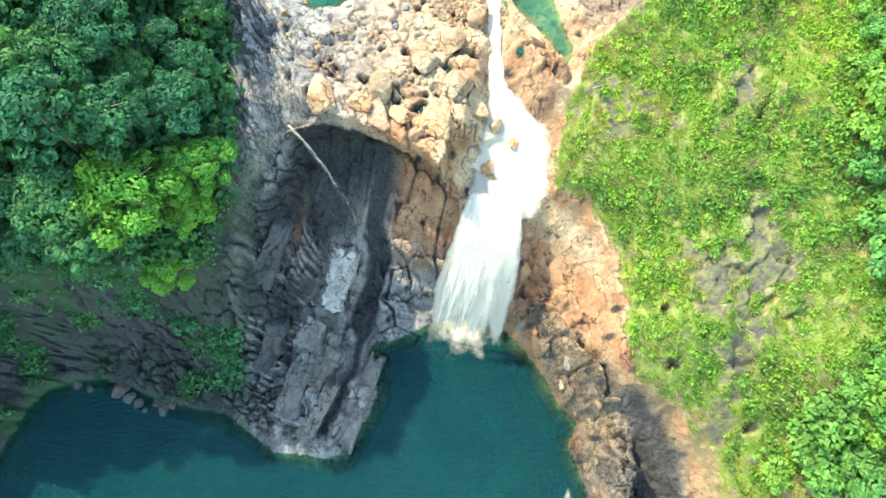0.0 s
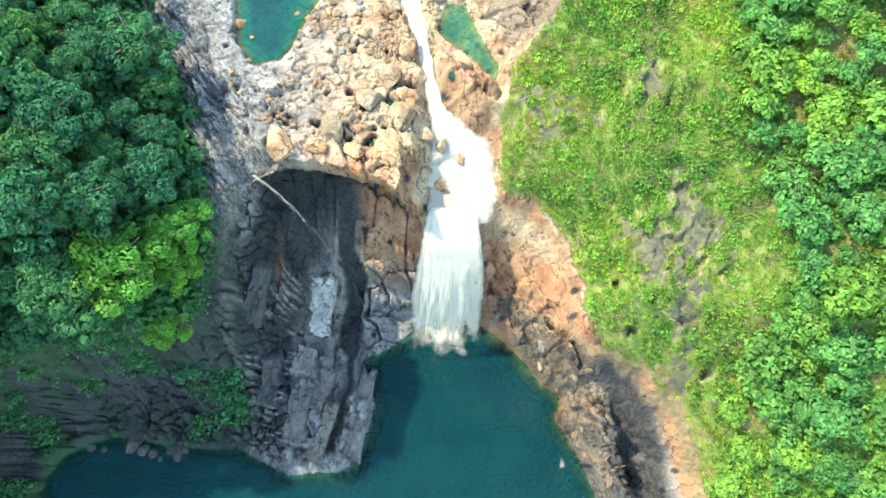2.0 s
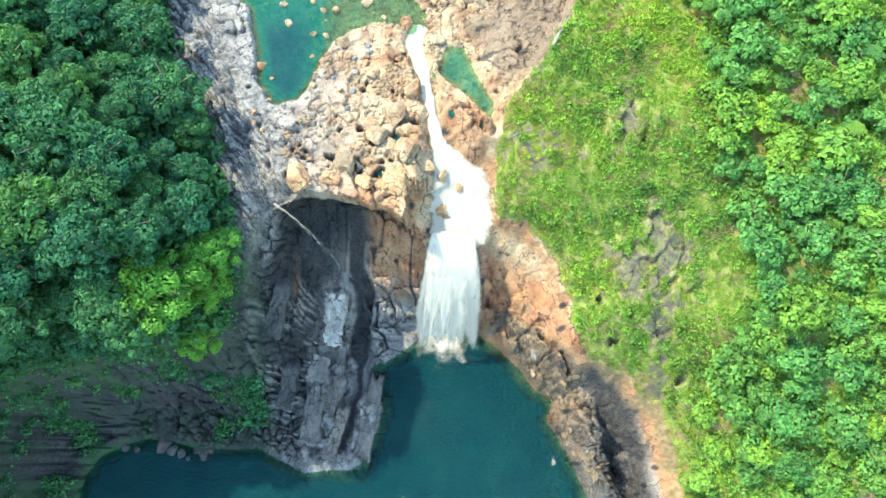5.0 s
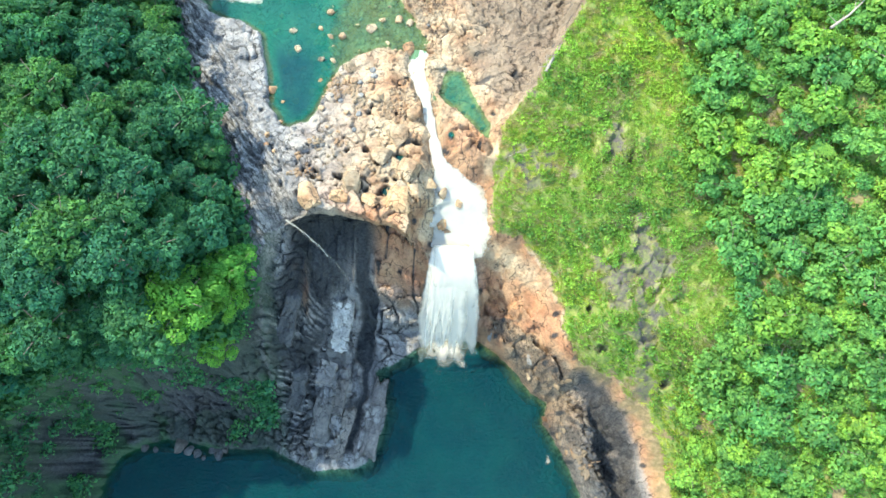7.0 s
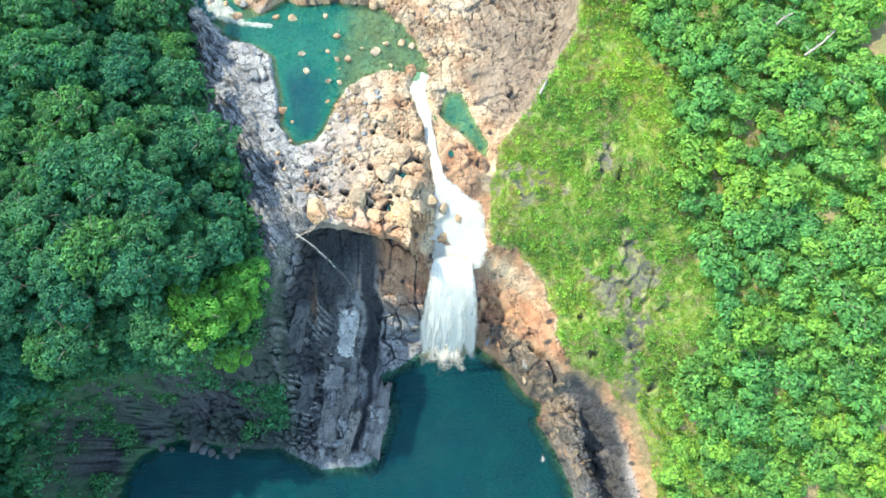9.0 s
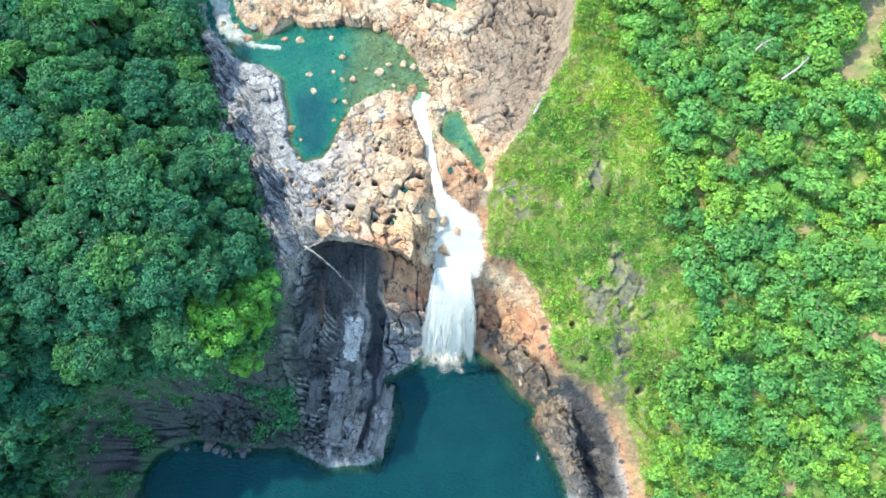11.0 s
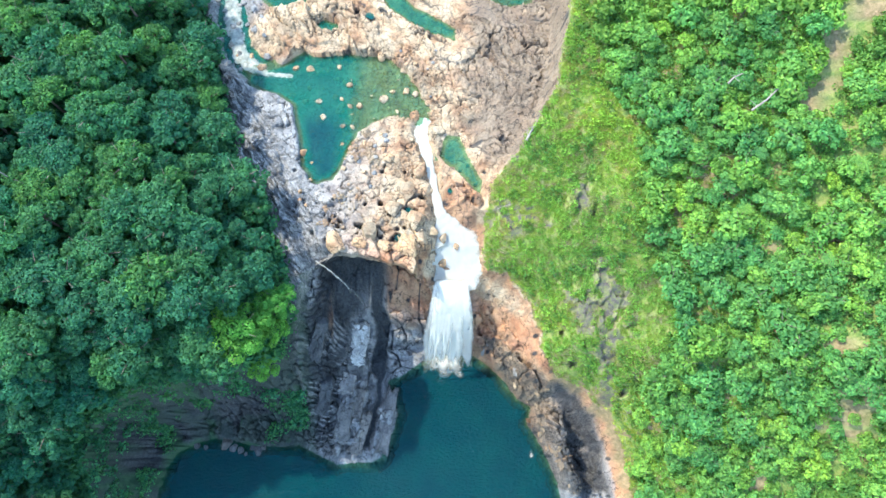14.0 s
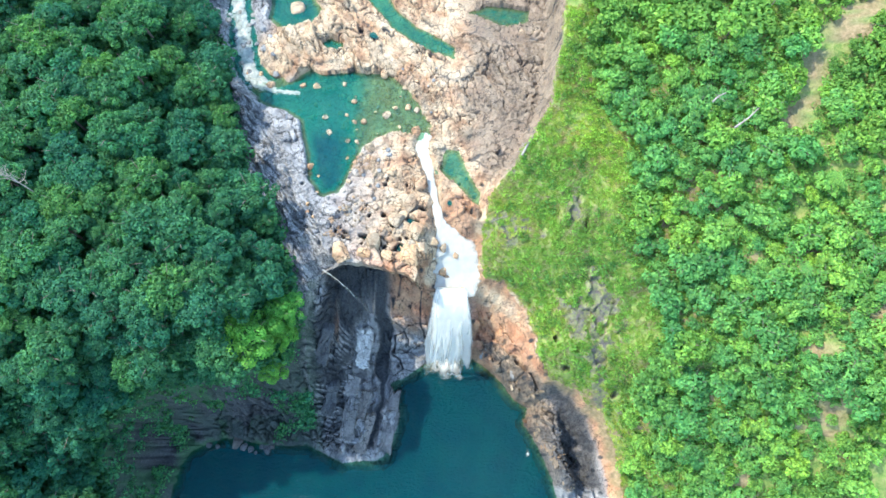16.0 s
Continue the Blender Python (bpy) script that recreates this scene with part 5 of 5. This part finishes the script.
SPECIAL = [(-53.5, 25, 1.3), (-46.8, 31.5, .85), (-46, 27, .7), (-44.3, 34.5, .8), (-50, 18.6, 0.75)]
left_spots = scattered(14000, (-175, -42, -50, 165), 6.0, 3, lambda x, y: (signed(LEFT_HILL, x, y) < -1.5) & (x > -128 - .33 * np.maximum(0, y - 20)))
ground_l = heights(left_spots[:, 0], left_spots[:, 1])[0][0]
for k, ((x, y), z) in enumerate(zip(left_spots, ground_l)):
    if min(math.hypot(x - a, y - b) for a, b, _ in SPECIAL) < 5:
        continue
    s = 0.6 + 0.7 * ((k * 37) % 100) / 100
    grow(forest, x, y, z - 0.3, s, k, "forest trees")
for k, (x, y, s) in enumerate(SPECIAL):
    grow(bright, x, y, height_at(x, y) - 0.3, s, k, "bright trees")


def wooded(x, y):
    line = 62 - 0.30 * np.clip(y - 40, 0, 70) - .5 * np.clip(24 - y, 0, 22)
    return (signed(RIGHT_HILL, x, y) < -3) & (x > line + 12 * (fbm(x * .06, y * .06, 55) - .5)) & (x < 122 + .22 * y) & (edge_distance(LANDSLIP, x, y) > 4.3)


right_spots = scattered(16000, (30, 160, -45, 165), 4.0, 4, wooded)
ground_r = heights(right_spots[:, 0], right_spots[:, 1])[0][0]
order = np.argsort(np.hypot(right_spots[:, 0] - 70, (right_spots[:, 1] - 50) * .8))
for n, k in enumerate(order[:300]):
    (x, y), z = right_spots[k], ground_r[k]
    grow(slope_trees, x, y, z - .2, 0.5 + 0.95 * (((k * 37) % 100) / 100) ** 1.5, int(k), "slope trees")
# trees past those, joined
cv, cf, ct = crown_arrays(377, 3.3, 4.4, 13, 420, 0.55, .38)
rest = order[300:]
pl = np.stack([right_spots[rest, 0], right_spots[rest, 1], ground_r[rest] - .2, .65 + .6 * nr.rand(len(rest)), nr.uniform(0, 6.3, len(rest)), nr.uniform(-.15, .15, len(rest))], -1)
me = scatter_mesh("woods", cv, cf, pl, LEAF_R, {"tint": nr.uniform(.7, 1.25, len(rest))})
tagged(new("woods", me), "green scrub woods along the sunny slope", "woods", kind="stuff")
for ob in (*forest, *bright, *slope_trees):
    ob.matrix_basis = pose(0, 0, 0)


# prototypes stand in the stands themselves
for k, ob in enumerate(forest):
    x, y = -105 - 6.0 * k, -22 - 5 * k
    ob.location = (x, y, height_at(x, y))
for k, ob in enumerate(bright):
    x, y = (-112, -118)[k], (-30, -38)[k]
    ob.location = (x, y, height_at(x, y))
for k, ob in enumerate(slope_trees):
    x, y = 66 + 4.5 * k, 3.0 - 2 * k
    ob.location = (x, y, height_at(x, y))


# ---- scrub and grass of the sunny slope ----
sv, sf, st = crown_arrays(401, 1.0, 1.1, 6, 42, 0.24, .5)
n = 15000
x, y = nr.uniform(9, 100, n), nr.uniform(-25, 150, n)
z, mk, dl_, dr_, dg_ = (q[0] if not isinstance(q, dict) else q for q in heights(x, y))
keep = (dr_ < -0.4) & (mk["patch"][0] < .45) & (mk["straw"][0] < .4) & (nr.rand(n) < .35 + .65 * (fbm(x * .15, y * .15, 62) > .5)) & (x < 95)
keep[np.cumsum(keep) > 7500] = False
pl = np.stack([x, y, z - .1, nr.uniform(.45, 1.25, n) ** 1.2, nr.uniform(0, 6.3, n), nr.uniform(-.2, .2, n)], -1)[keep]
me = scatter_mesh("scrub", sv, sf, pl, SCRUB, {"tint": nr.uniform(.8, 1.25, len(pl))})
tagged(new("scrub", me), "low leafy scrub covering the sunny slope", "scrub", kind="stuff")

n = 4000
x, y = nr.uniform(10, 75, n), nr.uniform(-20, 140, n)
z, mk, dl_, dr_, dg_ = (q[0] if not isinstance(q, dict) else q for q in heights(x, y))
keep = (dr_ < -1.0) & (mk["patch"][0] < .3) & (fbm(x * .11 + 5, y * .11, 68) > .47)
keep[np.cumsum(keep) > 950] = False
pl = np.stack([x, y, z - .2, nr.uniform(.25, .55, n), nr.uniform(0, 6.3, n), nr.uniform(-.2, .2, n)], -1)[keep]
me = scatter_mesh("bushes", sv, sf, pl * np.array([1, 1, 1, 3.2, 1, 1]), LEAF_R, {"tint": nr.uniform(.5, .95, len(pl))})
tagged(new("bushes", me), "darker green bushes dotted over the sunny slope", "bushes", kind="stuff")

x, y = nr.uniform(45, 130, n), nr.uniform(-30, 150, n)
z, mk, dl_, dr_, dg_ = (q[0] if not isinstance(q, dict) else q for q in heights(x, y))
keep = wooded(x, y) & (mk["straw"][0] < .4)
keep[np.cumsum(keep) > 2200] = False
pl = np.stack([x, y, z - .1, nr.uniform(1.2, 2.3, n), nr.uniform(0, 6.3, n), nr.uniform(-.2, .2, n)], -1)[keep]
me = scatter_mesh("undergrowth", sv, sf, pl, LEAF_R, {"tint": nr.uniform(.6, 1.3, len(pl))})
tagged(new("undergrowth", me), "leafy undergrowth between the slope trees", "undergrowth", kind="stuff")

blade = []
for k in range(7):
    q = 2 * math.pi * k / 7
    c, s = math.cos(q), math.sin(q)
    blade += [(.05 * -s, .05 * c, 0), (.05 * s, -.05 * c, 0), (.75 * c + .03 * s, .75 * s - .03 * c, .45), (.75 * c - .03 * s, .75 * s + .03 * c, .5)]
bv, bf = np.array(blade) * (1, 1, 1), np.arange(28).reshape(-1, 4)
bv[1::4] *= 2.2
for name, mat, seed, cap, size, test in (("grass", GRASS, 5, 17000, (.5, 1.3), lambda: nr.rand(n) < .9), ("dry_grass", DRY, 6, 8000, (.5, 1.3), lambda: fbm(x * .2 + 7, y * .2, 66) > .52)):
    n = 34000
    x, y = nr.uniform(9, 85, n), nr.uniform(-25, 130, n)
    z, mk, dl_, dr_, dg_ = (q[0] if not isinstance(q, dict) else q for q in heights(x, y))
    keep = (dr_ < .3) & (mk["patch"][0] < .7) & test()
    keep[np.cumsum(keep) > cap] = False
    pl = np.stack([x, y, z - .05, nr.uniform(*size, n), nr.uniform(0, 6.3, n), nr.uniform(-.2, .2, n)], -1)[keep]
    tagged(new(name, scatter_mesh(name, bv, bf, pl, mat, {"tint": nr.uniform(.75, 1.3, len(pl))})),
           "yellow-green tufts of grass on the slope" if name == "grass" else "straw-coloured dry grass on the slope", "grass", kind="stuff")


# understorey that fills the gaps of the left forest
n = 9000
x, y = nr.uniform(-170, -43, n), nr.uniform(-45, 160, n)
z, mk, dl_, dr_, dg_ = (q[0] if not isinstance(q, dict) else q for q in heights(x, y))
keep = (dl_ < -.3) & (dg_ > 0) & (x > -130 - .33 * np.maximum(0, y - 20))
keep[np.cumsum(keep) > 3000] = False
pl = np.stack([x, y, z - .2, nr.uniform(1.8, 4.2, n), nr.uniform(0, 6.3, n), nr.uniform(-.2, .2, n)], -1)[keep]
me = scatter_mesh("understorey", sv, sf, pl, LEAF_L, {"tint": nr.uniform(.55, 1.2, len(pl))})
tagged(new("understorey", me), "dark green understorey beneath the forest trees", "understorey", kind="stuff")

# low growth under the shaded left bank
n = 5000
x, y = nr.uniform(-118, -43, n), nr.uniform(-40, 26, n)
z, mk, dl_, dr_, dg_ = (q[0] if not isinstance(q, dict) else q for q in heights(x, y))
keep = (z > 3) & (fbm(x * .12, y * .12, 72) > .4) & (mk["green"][0] > .3)
keep[np.cumsum(keep) > 1100] = False
pl = np.stack([x, y, z - .2, nr.uniform(1.0, 2.6, n), nr.uniform(0, 6.3, n), nr.uniform(-.2, .2, n)], -1)[keep]
me = scatter_mesh("shade_scrub", sv, sf, pl, LEAF_L, {"tint": nr.uniform(.8, 1.4, len(pl))})
tagged(new("shade_scrub", me), "dim leafy scrub on the shaded bank above the cove", "scrub", kind="stuff")


# ---- palms, dead wood ----
def palm(x, y, seed, size):
    root = tagged(new("palm"), "feathery palm with arching fronds among the trees", "palm", "palms")
    h = 6.5 * size
    bm = bmesh.new()
    limb(bm, Vector((0, 0, -2)), Vector((.3, .2, h)), .2 * size, .12 * size, 7)
    me = bpy.data.meshes.new("trunk")
    bm.to_mesh(me)
    bm.free()
    me.materials.append(BARK)
    part("trunk", me, root)
    r = np.random.RandomState(seed)
    verts = []
    for k in range(13):
        q, ln = 2 * math.pi * k / 13 + r.uniform(-.15, .15), 3.0 * size * r.uniform(.8, 1.1)
        out, side = np.array([math.cos(q), math.sin(q), 0]), np.array([-math.sin(q), math.cos(q), 0])
        for j in range(9):
            s0 = (j + .5) / 9
            p = np.array([.3, .2, h]) + out * ln * s0 + np.array([0, 0, 1.1 * size * (s0 - 1.6 * s0 * s0)])
            lw = .62 * size * math.sin(math.pi * min(1, .2 + .8 * s0)) + .1
            for sgn in (-1, 1):
                tipp = p + side * sgn * lw + out * .35 * size + np.array([0, 0, -.18 * size])
                verts += [p, p + out * .16 * size, tipp + out * .08, tipp]
    v = np.array(verts)
    part("fronds", mesh_of("fronds", v, np.arange(len(v)).reshape(-1, 4), LEAF_R, False, {"tint": np.full(len(v), .95)}), root)
    root.location = (x, y, height_at(x, y))


for k, (x, y, s) in enumerate([(-121, 72, 1.1), (63, 136, .8), (89, 123, 1), (81, 76.6, .8), (103.6, 72.4, 1), (120, 84, 1), (96, 48.7, .9), (77.7, 61.8, .7)]):
    palm(x, y, 500 + k, s)


def dead_wood(name, label, points, thick, seed):
    bm = bmesh.new()
    pts = [Vector(p) for p in points]
    r = random.Random(seed)
    for k, (a, b) in enumerate(zip(pts, pts[1:])):
        limb(bm, a, b, thick * (1 - .25 * k), thick * (.75 - .25 * k), 7)
        for _ in range(3):
            base = a.lerp(b, r.uniform(.3, 1))
            limb(bm, base, base + Vector((r.uniform(-1, 1), r.uniform(-1, 1), r.uniform(.1, .6))) * thick * 7, thick * .3, thick * .08, 5)
    me = bpy.data.meshes.new(name)
    bm.to_mesh(me)
    bm.free()
    me.materials.append(DEAD)
    tagged(new(name, me), label, "dead wood")


def on_ground(x, y, up):
    return (x, y, height_at(x, y) + up)


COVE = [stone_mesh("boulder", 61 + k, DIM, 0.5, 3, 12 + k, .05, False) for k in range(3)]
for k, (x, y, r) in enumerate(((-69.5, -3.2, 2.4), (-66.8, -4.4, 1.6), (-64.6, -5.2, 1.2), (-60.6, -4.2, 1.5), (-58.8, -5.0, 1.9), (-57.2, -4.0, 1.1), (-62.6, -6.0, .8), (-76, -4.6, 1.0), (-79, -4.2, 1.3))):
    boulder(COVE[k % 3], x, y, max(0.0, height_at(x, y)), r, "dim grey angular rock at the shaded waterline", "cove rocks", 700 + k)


def bare_tree(x, y, z, seed, label):
    """A leafless crown of forked pale branches."""
    bm = bmesh.new()
    r = random.Random(seed)
    def fork(a, way, long, thick, left):
        b = a + way * long
        limb(bm, a, b, thick, thick * .6, 5)
        for _ in range(3 if left else 0):
            fork(b, (way + Vector((r.uniform(-.9, .9), r.uniform(-.9, .9), r.uniform(-.2, .5)))).normalized(), long * r.uniform(.55, .8), thick * .6, left - 1)
    fork(Vector((0, 0, -1)), Vector((0, 0, 1)), z - height_at(x, y), .22, 0)
    for _ in range(4):
        fork(Vector((0, 0, z - height_at(x, y) - 1.2)), Vector((r.uniform(-1, 1), r.uniform(-1, 1), .6)).normalized(), 2.4, .15, 3)
    me = bpy.data.meshes.new("bare_tree")
    bm.to_mesh(me)
    bm.free()
    me.materials.append(DEAD)
    ob = tagged(new("bare_tree", me), label, "tree")
    ob.location = (x, y, height_at(x, y))


dead_wood("fallen_log", "bleached fallen log lying on the slope", [on_ground(79.4, 88.5, 4.2), on_ground(83, 91, 4.4), on_ground(86, 94, 4.6)], 0.32, 1)
dead_wood("fallen_log", "short bleached fallen log on the slope", [on_ground(73.5, 96, 4.0), on_ground(75, 97.5, 4.2), on_ground(77, 98.4, 4.3)], 0.28, 2)
dead_wood("driftwood", "bleached branch lying on the rock bank", [on_ground(12.5, 64.5, .4), on_ground(15, 65.2, .5), on_ground(18, 66, .5)], 0.1, 3)
dead_wood("stranded_trunk", "grey stranded tree trunk on the rocks", [on_ground(21, 84, .5), on_ground(22.5, 87, .6), on_ground(24.5, 90, .7)], 0.45, 4)
bare_tree(-111, 58.5, height_at(-111, 58.5) + 15, 3, "leafless pale tree among the dark forest crowns")
